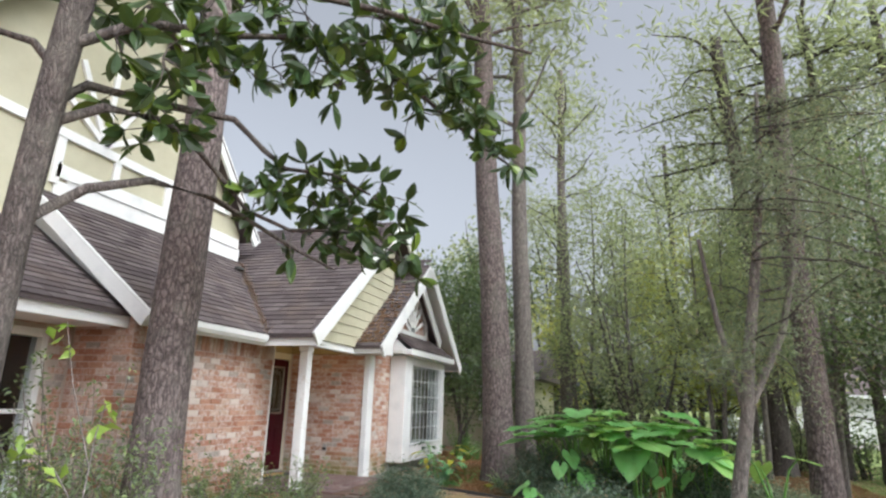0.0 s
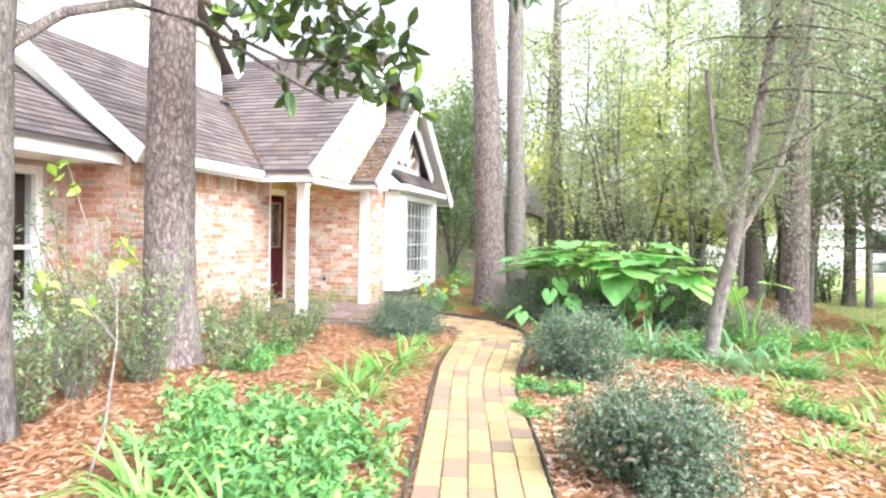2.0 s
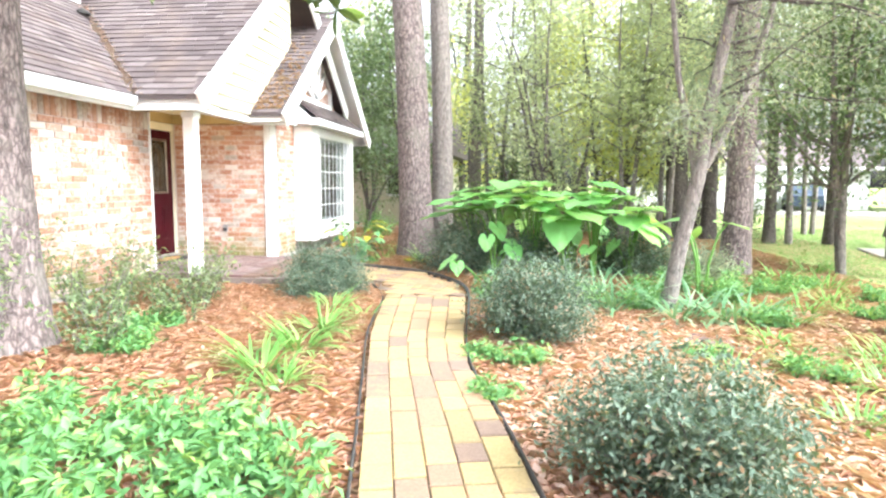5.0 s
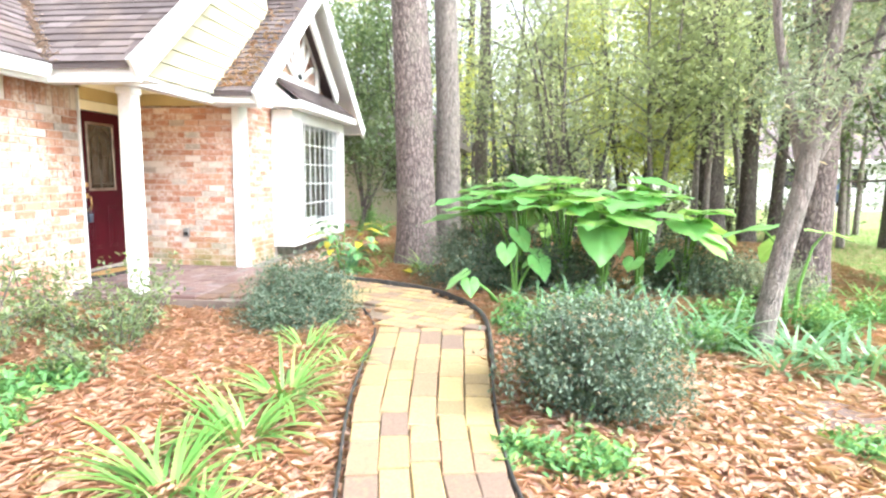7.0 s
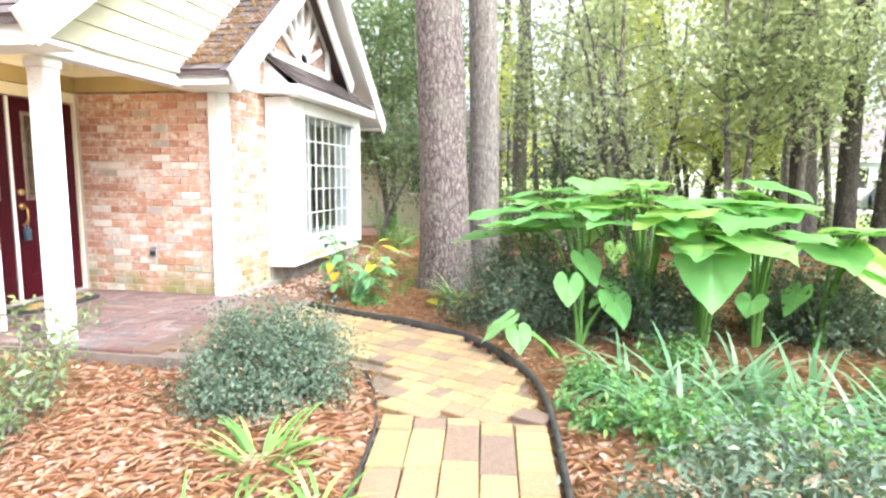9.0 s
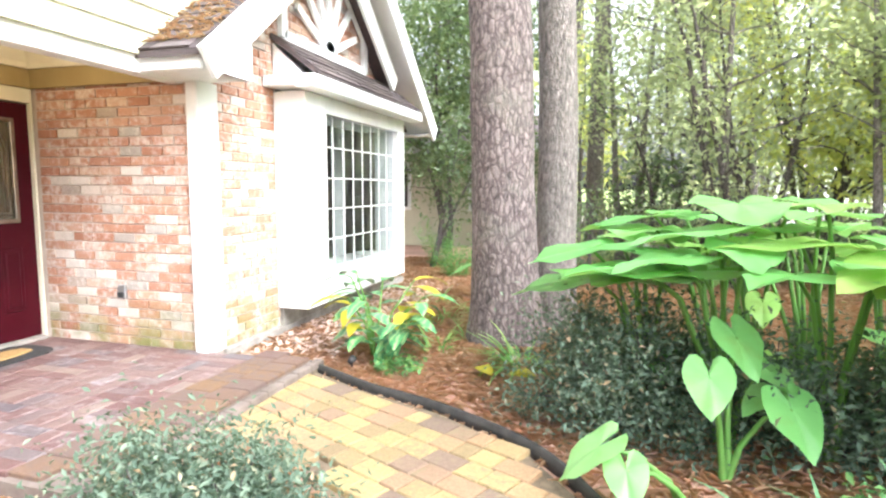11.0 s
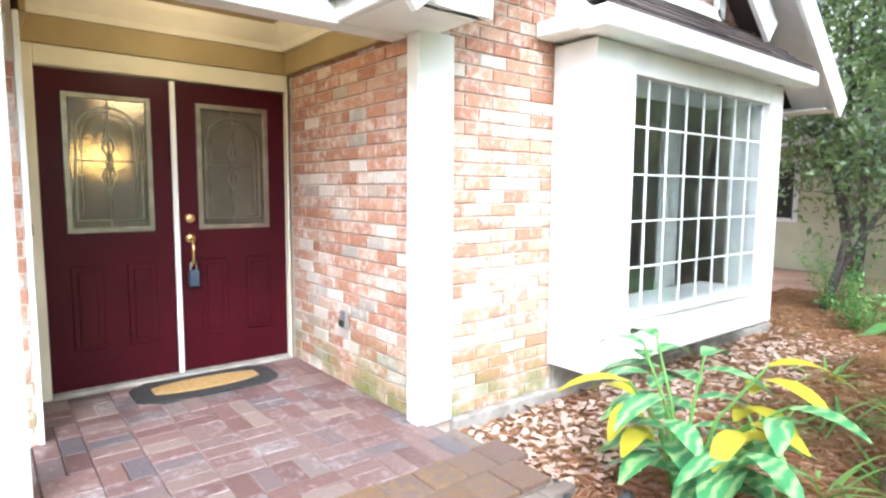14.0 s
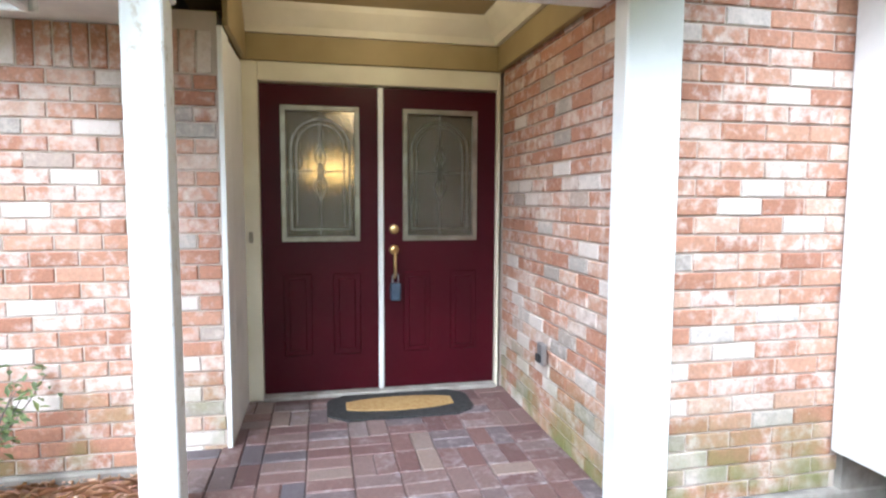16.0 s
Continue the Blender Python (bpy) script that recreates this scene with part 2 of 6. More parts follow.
def ground_mat():
    m, n, l, b = mat("garden_ground", 0.95)
    c = ramp(n, l, grain(n, l, 14, 6, rough=0.75), [(0.3, (0.44, 0.24, 0.17)), (0.5, (0.56, 0.33, 0.24)), (0.68, (0.64, 0.44, 0.34))])
    c = blend(n, l, ramp(n, l, grain(n, l, 0.8, 3), [(0.45, (0, 0, 0)), (0.65, (0.45, 0.45, 0.45))]), c, (0.15, 0.09, 0.06))
    g, s = n.new("ShaderNodeNewGeometry"), n.new("ShaderNodeSeparateXYZ")
    l.new(g.outputs["Position"], s.inputs[0])
    a, k = n.new("ShaderNodeMath"), n.new("ShaderNodeMath")
    a.operation, k.operation = "MULTIPLY_ADD", "MULTIPLY_ADD"
    l.new(s.outputs[0], a.inputs[0])
    a.inputs[1].default_value, a.inputs[2].default_value = 0.9, -12.8
    l.new(s.outputs[1], k.inputs[0])
    k.inputs[1].default_value = 0.62
    l.new(a.outputs[0], k.inputs[2])
    w = n.new("ShaderNodeMath")
    w.operation = "MULTIPLY_ADD"
    l.new(grain(n, l, 0.7, 4), w.inputs[0])
    w.inputs[1].default_value = 5.0
    l.new(k.outputs[0], w.inputs[2])
    lawn = ramp(n, l, grain(n, l, 3, 5), [(0.3, (0.17, 0.25, 0.07)), (0.7, (0.34, 0.4, 0.14))])
    c = blend(n, l, ramp(n, l, w.outputs[0], [(0.45, (0, 0, 0)), (1.0, (1, 1, 1))]), c, lawn)
    l.new(c, b.inputs["Base Color"])
    relief(n, l, b, grain(n, l, 40, 6), 1.0, 0.03)
    return m


M_GROUND = ground_mat()
M_GLASS, n_, l_, b_ = mat("window_glass", 0.02)
b_.inputs["Base Color"].default_value = (0.75, 0.8, 0.8, 1)
b_.inputs["Transmission Weight"].default_value = 1.0
M_DGLASS, n_, l_, b_ = mat("leaded_glass", 0.18)
b_.inputs["Base Color"].default_value = (0.55, 0.5, 0.39, 1)
b_.inputs["Specular IOR Level"].default_value = 0.3
b_.inputs["Transmission Weight"].default_value = 0.9
relief(n_, l_, b_, grain(n_, l_, 40, 3), 0.5, 0.01)
M_GLOW, n_, l_, b_ = mat("lamp_glow", 0.5)
b_.inputs["Emission Color"].default_value, b_.inputs["Emission Strength"].default_value = (1.0, 0.62, 0.2, 1), 9.0
# pale yellow walls taken down to dark brown: the hall's dimness is in the colour
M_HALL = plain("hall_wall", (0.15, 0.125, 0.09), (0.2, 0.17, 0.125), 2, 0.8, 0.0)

# ---- builders ----
def finish(name, bm, material, parent=None, smooth=False):
    me = bpy.data.meshes.new(name)
    bm.normal_update()
    bm.to_mesh(me)
    bm.free()
    me.materials.append(material)
    if smooth:
        me.polygons.foreach_set("use_smooth", [True] * len(me.polygons))
    ob = new(name, me)
    if parent:
        ob.parent = parent
    return ob


def part(name, bm, material, parent, label="", smooth=False):
    return tagged(finish(name, bm, material, parent, smooth), label)


def add_box(bm, a, b, bevel=0.0):
    r = bmesh.ops.create_cube(bm, size=1)
    c, s = [(p + q) / 2 for p, q in zip(a, b)], [abs(q - p) for p, q in zip(a, b)]
    bmesh.ops.scale(bm, vec=s, verts=r["verts"])
    bmesh.ops.translate(bm, vec=c, verts=r["verts"])
    if bevel:
        es = {e for v in r["verts"] for e in v.link_edges}
        bmesh.ops.bevel(bm, geom=list(es), offset=bevel, segments=1, affect="EDGES")


def boxes(*items, bevel=0.0):
    bm = bmesh.new()
    for a, b in items:
        add_box(bm, a, b, bevel)
    return bm


def prism(points, axis, lo, hi):
    """A flat outline pushed along an axis. points: pairs in the two other axes, in their order."""
    bm = bmesh.new()
    rings = []
    for v in (lo, hi):
        ring = []
        for p in points:
            co = list(p)
            co.insert(axis, v)
            ring.append(bm.verts.new(co))
        rings.append(ring)
    k = len(points)
    bm.faces.new(rings[0]), bm.faces.new(rings[1][::-1])
    for i in range(k):
        bm.faces.new((rings[0][i], rings[1][i], rings[1][(i + 1) % k], rings[0][(i + 1) % k]))
    bmesh.ops.recalc_face_normals(bm, faces=bm.faces)
    return bm


def bar(bm, p, q, w, d, up=(1, 0, 0)):
    """A board from p to q: d thick along up, w wide."""
    p, q, up = Vector(p), Vector(q), Vector(up)
    side = (q - p).normalized().cross(up).normalized() * w / 2
    off = up.normalized() * d / 2
    vs = [bm.verts.new(e + s * side + o * off) for e in (p, q) for s, o in ((-1, -1), (1, -1), (1, 1), (-1, 1))]
    for f in ((0, 1, 2, 3), (7, 6, 5, 4), (0, 4, 5, 1), (1, 5, 6, 2), (2, 6, 7, 3), (3, 7, 4, 0)):
        bm.faces.new([vs[i] for i in f])


def structure(name, bm, material, label="", smooth=False):
    return tagged(finish(name, bm, material, None, smooth), label, kind="structure")


def mesh_np(name, verts, faces, material, parent=None, smooth=False):
    verts, faces = np.asarray(verts, dtype=np.float32), np.asarray(faces, dtype=np.int32)
    k = faces.shape[1]
    me = bpy.data.meshes.new(name)
    me.vertices.add(len(verts)), me.loops.add(faces.size), me.polygons.add(len(faces))
    me.vertices.foreach_set("co", verts.ravel())
    me.loops.foreach_set("vertex_index", faces.ravel())
    me.polygons.foreach_set("loop_start", np.arange(0, faces.size, k, dtype=np.int32))
    if smooth:
        me.polygons.foreach_set("use_smooth", [True] * len(faces))
    me.update(calc_edges=True)
    me.materials.append(material)
    ob = new(name, me)
    if parent:
        ob.parent = parent
    return ob


rng = np.random.default_rng(7)


def leaf_cloud(name, centres, size, material, parent=None, aspect=0.5, droop=0.3, flat=0.0, rnd=None):
    """Many small folded leaves, one island each, at the given centres."""
    r = rnd or rng
    n = len(centres)
    d = r.normal(size=(n, 3))
    d[:, 2] = d[:, 2] * (1 - flat) * 0.8 - droop * (1 - flat)
    d /= np.linalg.norm(d, axis=1)[:, None]
    u = r.normal(size=(n, 3)) * (1 - flat) + np.array([0, 0, 1.5 + 4 * flat])
    s = np.cross(d, u)
    s /= np.linalg.norm(s, axis=1)[:, None]
    u = np.cross(s, d)
    L = size * r.uniform(0.6, 1.3, n)[:, None]
    c = np.asarray(centres)
    a, t = c - d * L / 2, c + d * L / 2 - u * L * 0.1
    p, q = c + s * L * aspect / 2 + u * L * 0.1, c - s * L * aspect / 2 + u * L * 0.1
    v = np.stack([a, p, t, q], 1).reshape(-1, 3)
    i = np.arange(n)[:, None] * 4
    f = np.concatenate([i + np.array([[0, 1, 2]]), i + np.array([[0, 2, 3]])])
    return mesh_np(name, v, f, material, parent)


def blades(name, roots, heads, lengths, width, arch, material, parent, seg=5, rnd=None):
    """Strap leaves: each rises from its root, bends over in its heading and tapers."""
    r = rnd or rng
    n = len(roots)
    roots, heads, lengths = np.asarray(roots, float), np.asarray(heads, float), np.asarray(lengths, float)
    out = np.stack([np.cos(heads), np.sin(heads), np.zeros(n)], 1)
    side = np.stack([-np.sin(heads), np.cos(heads), np.zeros(n)], 1)
    lift = r.uniform(0.25, 0.85, n) * arch
    vs = []
    for k in range(seg + 1):
        t = k / seg
        ang = (1.35 - 0.9 * lift)[:, None] - t * (1.9 * lift)[:, None] * 1.2
        step = lengths[:, None] / seg
        if k == 0:
            p = roots.copy()
        else:
            p = p + step * (np.cos(ang) * out + np.sin(ang) * np.array([0, 0, 1]))
        w = width * (0.5 + 0.9 * t if t < 0.4 else 1.0 * (1 - t) ** 0.7 + 0.02)
        vs += [p - side * w / 2, p + side * w / 2]
    v = np.stack(vs, 1).reshape(-1, 3)
    base = np.arange(n)[:, None] * 2 * (seg + 1)
    f = np.concatenate([base + np.array([[2 * k, 2 * k + 1, 2 * k + 3, 2 * k + 2]]) for k in range(seg)])
    return mesh_np(name, v, f, material, parent)


def tube_np(paths, sides=8, rough=0.0, seed=1):
    """Vertices and quads of tapered tubes. paths: lists of (point, radius)."""
    r = np.random.default_rng(seed)
    V, F, o = [], [], 0
    for path in paths:
        P = [Vector(p) for p, _ in path]
        for i, (p, rad) in enumerate(path):
            d = (P[min(i + 1, len(P) - 1)] - P[max(i - 1, 0)]).normalized()
            x = d.cross(Vector((0.3, 1, 0.05))).normalized()
            y = d.cross(x)
            for k in range(sides):
                a = 2 * math.pi * k / sides
                rr = rad * (1 + rough * r.normal())
                V.append(P[i] + (x * math.cos(a) + y * math.sin(a)) * rr)
        for i in range(len(path) - 1):
            for k in range(sides):
                a, b = o + i * sides + k, o + i * sides + (k + 1) % sides
                F.append((a, b, b + sides, a + sides))
        o += len(path) * sides
    return np.array([tuple(v) for v in V]), np.array(F)


def limb(start, direction, length, r0, r1, bend, seg, r, rise=0.0):
    p, d = Vector(start), Vector(direction).normalized()
    out = [(tuple(p), r0)]
    for i in range(seg):
        d = (d + Vector(r.normal(size=3)) * bend + Vector((0, 0, rise))).normalized()
        p = p + d * length / seg
        out.append((tuple(p), r0 + (r1 - r0) * (i + 1) / seg))
    return out


def bricks(wall, axis, plane, out, regions, course=0.08, length=0.22, z0=0.1, mats=(M_BRICK, M_BRICK_I), near=None, seed=3, holes=()):
    """Running-bond bricks proud of a wall. axis: 0 when the wall runs along x, 1 along y. regions: a test of (s, z). The 300 nearest to near are parts."""
    r = random.Random(seed)
    cells = []
    lo, hi, z1, test = regions
    row = 0
    z = z0
    while z < z1:
        s = lo - (length / 2 if row % 2 else 0)
        while s < hi:
            a, b = max(s, lo), min(s + length, hi)
            if b - a > 0.04 and test((a + b) / 2, z + course / 2, a, b):
                cells.append(((a + b) / 2, z + course / 2, b - a - 0.01))
            s += length
        z += course
        row += 1
    near = near if near is not None else (lo + hi) / 2
    cells.sort(key=lambda c: abs(c[0] - near))
    shapes = {}
    rest_v, rest_f = [], []
    e = 0.004
    def shape(w):
        h, d = course - 0.01, 0.011
        bv = []
        for x, y in ((-1, -1), (1, -1), (1, 1), (-1, 1)):
            bv.append((x * w / 2, y * h / 2, 0))
        for x, y in ((-1, -1), (1, -1), (1, 1), (-1, 1)):
            bv.append((x * (w / 2), y * (h / 2), d - e))
        for x, y in ((-1, -1), (1, -1), (1, 1), (-1, 1)):
            bv.append((x * (w / 2 - e), y * (h / 2 - e), d))
        fs = [(8, 9, 10, 11)]
        for k in range(4):
            fs += [(k, (k + 1) % 4, 4 + (k + 1) % 4, 4 + k), (4 + k, 4 + (k + 1) % 4, 8 + (k + 1) % 4, 8 + k)]
        return bv, fs
    for i, (s, z, w) in enumerate(cells):
        key = round(w, 2)
        jig = r.uniform(-0.003, 0.002)
        if axis == 1:
            rot = Matrix(((0, 0, out), (1, 0, 0), (0, 1, 0))).to_4x4()
            pos = Vector((plane + out * jig, s, z))
        else:
            rot = Matrix(((1, 0, 0), (0, 0, out), (0, 1, 0))).to_4x4()
            pos = Vector((s, plane + out * jig, z))
        m = Matrix.Translation(pos) @ rot @ Matrix.Rotation(r.uniform(-0.008, 0.008), 4, "Z")
        if i < 300:
            if key not in shapes:
                bv, fs = shape(key)
                me = bpy.data.meshes.new("brick")
                me.from_pydata(bv, [], fs)
                me.materials.append(mats[0])
                shapes[key] = me
            ob = new("brick", shapes[key])
            ob.parent = wall
            ob.matrix_basis = m
        else:
            bv, fs = shape(key)
            o = len(rest_v)
            rest_v += [tuple(m @ Vector(v)) for v in bv]
            rest_f += [tuple(q + o for q in f) for f in fs]
    if rest_v:
        ob = mesh_np("brickwork", rest_v, rest_f, mats[1], wall)
        ob["kind"] = "stuff"


def shingles(roof, origin, along, up, width, height, clip, near, expo=0.14, tab=0.3, seed=5, parts=300):
    """Rows of thin tabs on a slope. along, up: unit vectors in the slope; clip(u, v) keeps a tab."""
    r = random.Random(seed)
    A, U, O = Vector(along), Vector(up), Vector(origin)
    N = A.cross(U).normalized()
    if N.z < 0:
        N = -N
    cells = []
    for row in range(int(height / expo) + 1):
        u = 0.0
        first = True
        while u < width - 0.02:
            w = tab * (r.uniform(0.2, 1.0) if first else r.uniform(0.75, 1.2))
            w, first = min(w, width - u), False
            if clip(u + w / 2, row * expo + expo / 2):
                cells.append((u, row * expo, w))
            u += w
    cells.sort(key=lambda c: (O + A * c[0] + U * c[1] - Vector(near)).length)
    flip = A.cross(U).dot(N) < 0
    meshes = {}
    rv, rf = [], []
    def tabshape(w):
        t = 0.014
        v = [(0.003, 0, 0.004), (w - 0.003, 0, 0.004), (w - 0.003, 0, 0.004 + t), (0.003, 0, 0.004 + t), (0.003, expo + 0.02, 0.003), (w - 0.003, expo + 0.02, 0.003)]
        f = [(0, 1, 2, 3), (3, 2, 5, 4), (0, 3, 4, 4)[:3], (1, 5, 2)]
        return v, [q if len(q) == 4 else (*q, q[-1]) for q in f]
    basis = Matrix((A, U, N)).transposed().to_4x4()
    for i, (u, v, w) in enumerate(cells):
        m = Matrix.Translation(O + A * u + U * v + N * r.uniform(0, 0.004)) @ basis
        if i < parts:
            key = round(w, 2)
            if key not in meshes:
                tv, tf = tabshape(key)
                me = bpy.data.meshes.new("shingle")
                me.from_pydata(tv, [], [tuple(dict.fromkeys(f)) for f in tf])
                me.materials.append(M_SHINGLE)
                meshes[key] = me
            ob = new("shingle", meshes[key])
            ob.parent = roof
            ob.matrix_basis = m
        else:
            tv, tf = tabshape(w)
            o = len(rv)
            rv += [tuple(m @ Vector(q)) for q in tv]
            rf += [tuple(q + o for q in f) for f in tf if len(set(f)) == 4]
    if rv:
        mesh_np("shingle_field", rv, rf, M_SHINGLE_I, roof)["kind"] = "stuff"

# ---- ground ----
r_ = np.random.default_rng(2)
gx = np.concatenate([[-400, -120, -50, -25, -14], np.linspace(-10, 12, 45), [16, 25, 50, 120, 400]])
gy = np.concatenate([[-400, -100, -30, -12], np.linspace(-5, 22, 55), [28, 45, 90, 200, 600]])
def ground_z(x, y):
    edge = 0.02
    if abs(x) < 12 and -6 < y < 24:
        edge += 0.03 * noise.noise(Vector((x * 0.7, y * 0.7, 0)))
    return edge - 0.02
GV = [(x, y, ground_z(x, y) - 0.012) for y in gy for x in gx]
nx = len(gx)
GF = [(j * nx + i, j * nx + i + 1, (j + 1) * nx + i + 1, (j + 1) * nx + i) for j in range(len(gy) - 1) for i in range(nx - 1)]
ground = tagged(mesh_np("ground", GV, GF, M_GROUND, None, True), "garden soil covered in red-brown mulch and pine straw, turning to lawn", kind="structure")

# ---- house shell ----
WA, WD, DX, WC, RY = -5.25, -6.2, -6.0, -4.3, 11.36     # planes of the walls
EAVE = 2.42
wall_entry = structure("wall_entry_side", boxes(((WA - 0.2, 6.66, 0), (WA - 0.02, 9.64, EAVE - 0.05))), M_MORTAR, "whitewashed reddish brick wall with green algae near the ground")
wall_wing = structure("wall_wing", boxes(((WD - 0.2, -2.0, 0), (WD - 0.02, 5.58, EAVE - 0.05)), ((WD - 0.2, 6.3, 0), (WD - 0.02, 6.66, EAVE - 0.05)), ((WD - 0.2, 5.58, 0), (WD - 0.02, 6.3, 0.25)), ((WD - 0.2, 5.58, 2.17), (WD - 0.02, 6.3, EAVE - 0.05))), M_MORTAR, "whitewashed reddish brick wall of the wing")
wall_return = structure("wall_return", boxes(((WD - 0.2, 6.66, 0), (WA - 0.2, 6.8, EAVE - 0.05))), M_MORTAR, "short brick return wall")
wall_porch = structure("wall_porch_side", boxes(((DX - 0.1, RY + 0.02, 0.0), (WC - 0.22, RY + 0.2, 2.66))), M_MORTAR, "whitewashed reddish brick side wall of the porch")
AP_Y, AP_Z, CL, CR = 13.52, 4.5, 10.95, 16.15          # front gable: apex and eaves
CS = (AP_Z - EAVE) / (AP_Y - CL)
def gable_z(y, drop=0.0):
    return AP_Z - abs(y - AP_Y) * CS - drop
front_outline = [(RY + 0.02, 0.0), (12.5, 0.0), (12.5, 2.5), (15.1, 2.5), (15.1, 0.0), (15.9, 0.0), (15.9, gable_z(15.9, 0.12)), (AP_Y, AP_Z - 0.12), (RY + 0.02, gable_z(RY, 0.12))]
wall_front = structure("wall_front_gable", prism(front_outline, 0, WC - 0.22, WC - 0.02), M_MORTAR, "whitewashed reddish brick gable wall with a bay window")
structure("foundation", boxes(((WC - 0.2, RY + 0.25, -0.1), (WC + 0.03, 15.92, 0.09)), ((WA - 0.2, 6.6, -0.1), (WA + 0.02, 9.4, 0.06)), ((WD - 0.2, -2, -0.1), (WD + 0.02, 6.64, 0.06)), bevel=0.01), M_CONCRETE, "grey concrete foundation edge")
structure("wall_far_side", boxes(((-12, 15.7, 0), (WC - 0.22, 15.9, 2.6))), M_MORTAR, "brick side wall")
structure("wall_back", boxes(((-14, -2, 0), (-13.8, 15.9, 4.5)), ((-13.8, -2.2, 0), (WD - 0.2, -2, 2.4)), bevel=0.0), M_MORTAR, "plain rear brick walls")

# porch ceiling, frieze and beam
structure("ceiling_porch", boxes(((DX - 0.1, 9.36, 2.62), (-4.41, RY, 2.66))), M_TAN, "tan painted porch ceiling boards")
structure("soffit_entry", boxes(((WA - 0.02, 6.7, 2.28), (-4.97, 8.95, 2.31)), ((WA - 0.02, 8.951, 2.28), (-4.1, 9.36, 2.31))), M_WHITE, "white soffit boards under the entry eave")
structure("frieze", boxes(((DX, 9.6, 2.3), (DX + 0.05, RY, 2.62)), ((DX + 0.05, RY - 0.04, 2.3), (-4.56, RY, 2.62)), ((DX + 0.05, 9.67, 2.3), (WA, 9.7, 2.62)), ((WA, 9.37, 2.3), (-4.56, 9.4, 2.62)), bevel=0.004), M_TAN, "tan frieze boards under the porch ceiling")
for nm, axis, side, lo, hi in (("crown_trim", 1, DX + 0.05, 9.7, RY - 0.04), ("crown_trim_side", 0, RY - 0.04, DX + 0.05, -4.56)):
    o = 1 if axis == 1 else -1
    structure(nm, prism([(side, 2.46), (side + o * 0.03, 2.46), (side + o * 0.045, 2.5), (side + o * 0.12, 2.585), (side + o * 0.14, 2.619), (side, 2.619)], axis, lo, hi), M_CREAM, "cream crown moulding round the porch ceiling")

# trims: eave boards and gutters
def fascia(name, a, b, label):
    bm = boxes((a, b), bevel=0.008)
    return structure(name, bm, M_WHITE, label)
fascia("fascia_entry", (-5.0, 6.45, 2.23), (-4.96, 8.96, 2.39), "white fascia board under the shingle eave")
structure("gutter_entry", prism([(-4.955, 2.38), (-4.955, 2.28), (-4.9, 2.27), (-4.87, 2.32), (-4.86, 2.39), (-4.875, 2.39), (-4.885, 2.33), (-4.905, 2.29), (-4.94, 2.295), (-4.94, 2.38)], 1, 6.45, 8.86), M_WHITE, "white drip edge under the eave")
fascia("fascia_porch", (-4.96, 8.9, 2.23), (-4.05, 8.94, 2.39), "white fascia board along the porch eave")
fascia("fascia_wing", (-5.38, -2.0, 2.22), (-5.34, 6.64, 2.38), "white fascia board under the wing's eave")
structure("soffit_wing", boxes(((WD, -2.0, 2.24), (-5.39, 6.6, 2.26))), M_WHITE, "white painted soffit")
structure("beam_porch", boxes(((-4.55, 9.37, 2.28), (-4.41, RY, 2.61)), bevel=0.006), M_WHITE, "white painted porch beam")
fascia("fascia_front_gable", (-4.5, CL - 0.02, 2.29), (-3.9, CL + 0.02, 2.44), "white fascia board at the gable's foot")
structure("gable_return", prism([(CL + 0.02, 2.29), (RY + 0.14, 2.29), (RY + 0.14, gable_z(RY + 0.14, 0.16)), (CL + 0.02, 2.44)], 0, -3.93, -3.87), M_WHITE, "white boxed return at the foot of the gable's rake")
structure("foundation_bay", boxes(((WC - 0.22, 12.5, -0.05), (WC + 0.02, 15.1, 0.3))), M_CONCRETE, "grey concrete footing under the bay window")
structure("soffit_front_gable", boxes(((-4.5, CL + 0.025, 2.29), (-3.9, RY + 0.1, 2.31)), ((-9.0, 15.9, 2.25), (-3.9, 16.2, 2.27)), ((-9.0, 16.2, 2.25), (-4.0, 16.23, 2.42))), M_WHITE, "white soffit under the gable's foot")

# roofs
def roof(name, pts, label, thick=0.05):
    bm = bmesh.new()
    top = [bm.verts.new(p) for p in pts]
    low = [bm.verts.new((p[0], p[1], p[2] - thick)) for p in pts]
    bm.faces.new(top), bm.faces.new(low[::-1])
    k = len(pts)
    for i in range(k):
        bm.faces.new((top[i], low[i], low[(i + 1) % k], top[(i + 1) % k]))
    bmesh.ops.recalc_face_normals(bm, faces=bm.faces)
    return structure(name, bm, M_SHINGLE_I, label)

SA = 0.76      # slope over the entry wall
SB = 0.82      # slope over the porch
AX0, AX1 = -4.9, -7.6
def za(x): return 2.4 + (AX0 - x) * SA
BY0, BY1, BX = 8.86, 12.25, -4.05
def zb(y): return 2.4 + (y - BY0) * SB
VK = SA / SB
def valley_y(x): return BY0 + (AX0 - x) * VK + 0.0
roof_entry = roof("roof_entry", [(AX0, 6.45, za(AX0)), (AX0, BY0, za(AX0)), (AX1, valley_y(AX1), za(AX1)), (AX1, 6.45, za(AX1))], "brown-grey asphalt shingle roof slope over the entry wall")
roof_porch = roof("roof_porch", [(BX, BY0, zb(BY0)), (BX, BY1, zb(BY1)), (-9.6, BY1, zb(BY1)), (AX0 - (BY1 - BY0) / VK, BY1, zb(BY1)), (AX0, BY0, zb(BY0))], "brown-grey asphalt shingle roof slope over the porch")
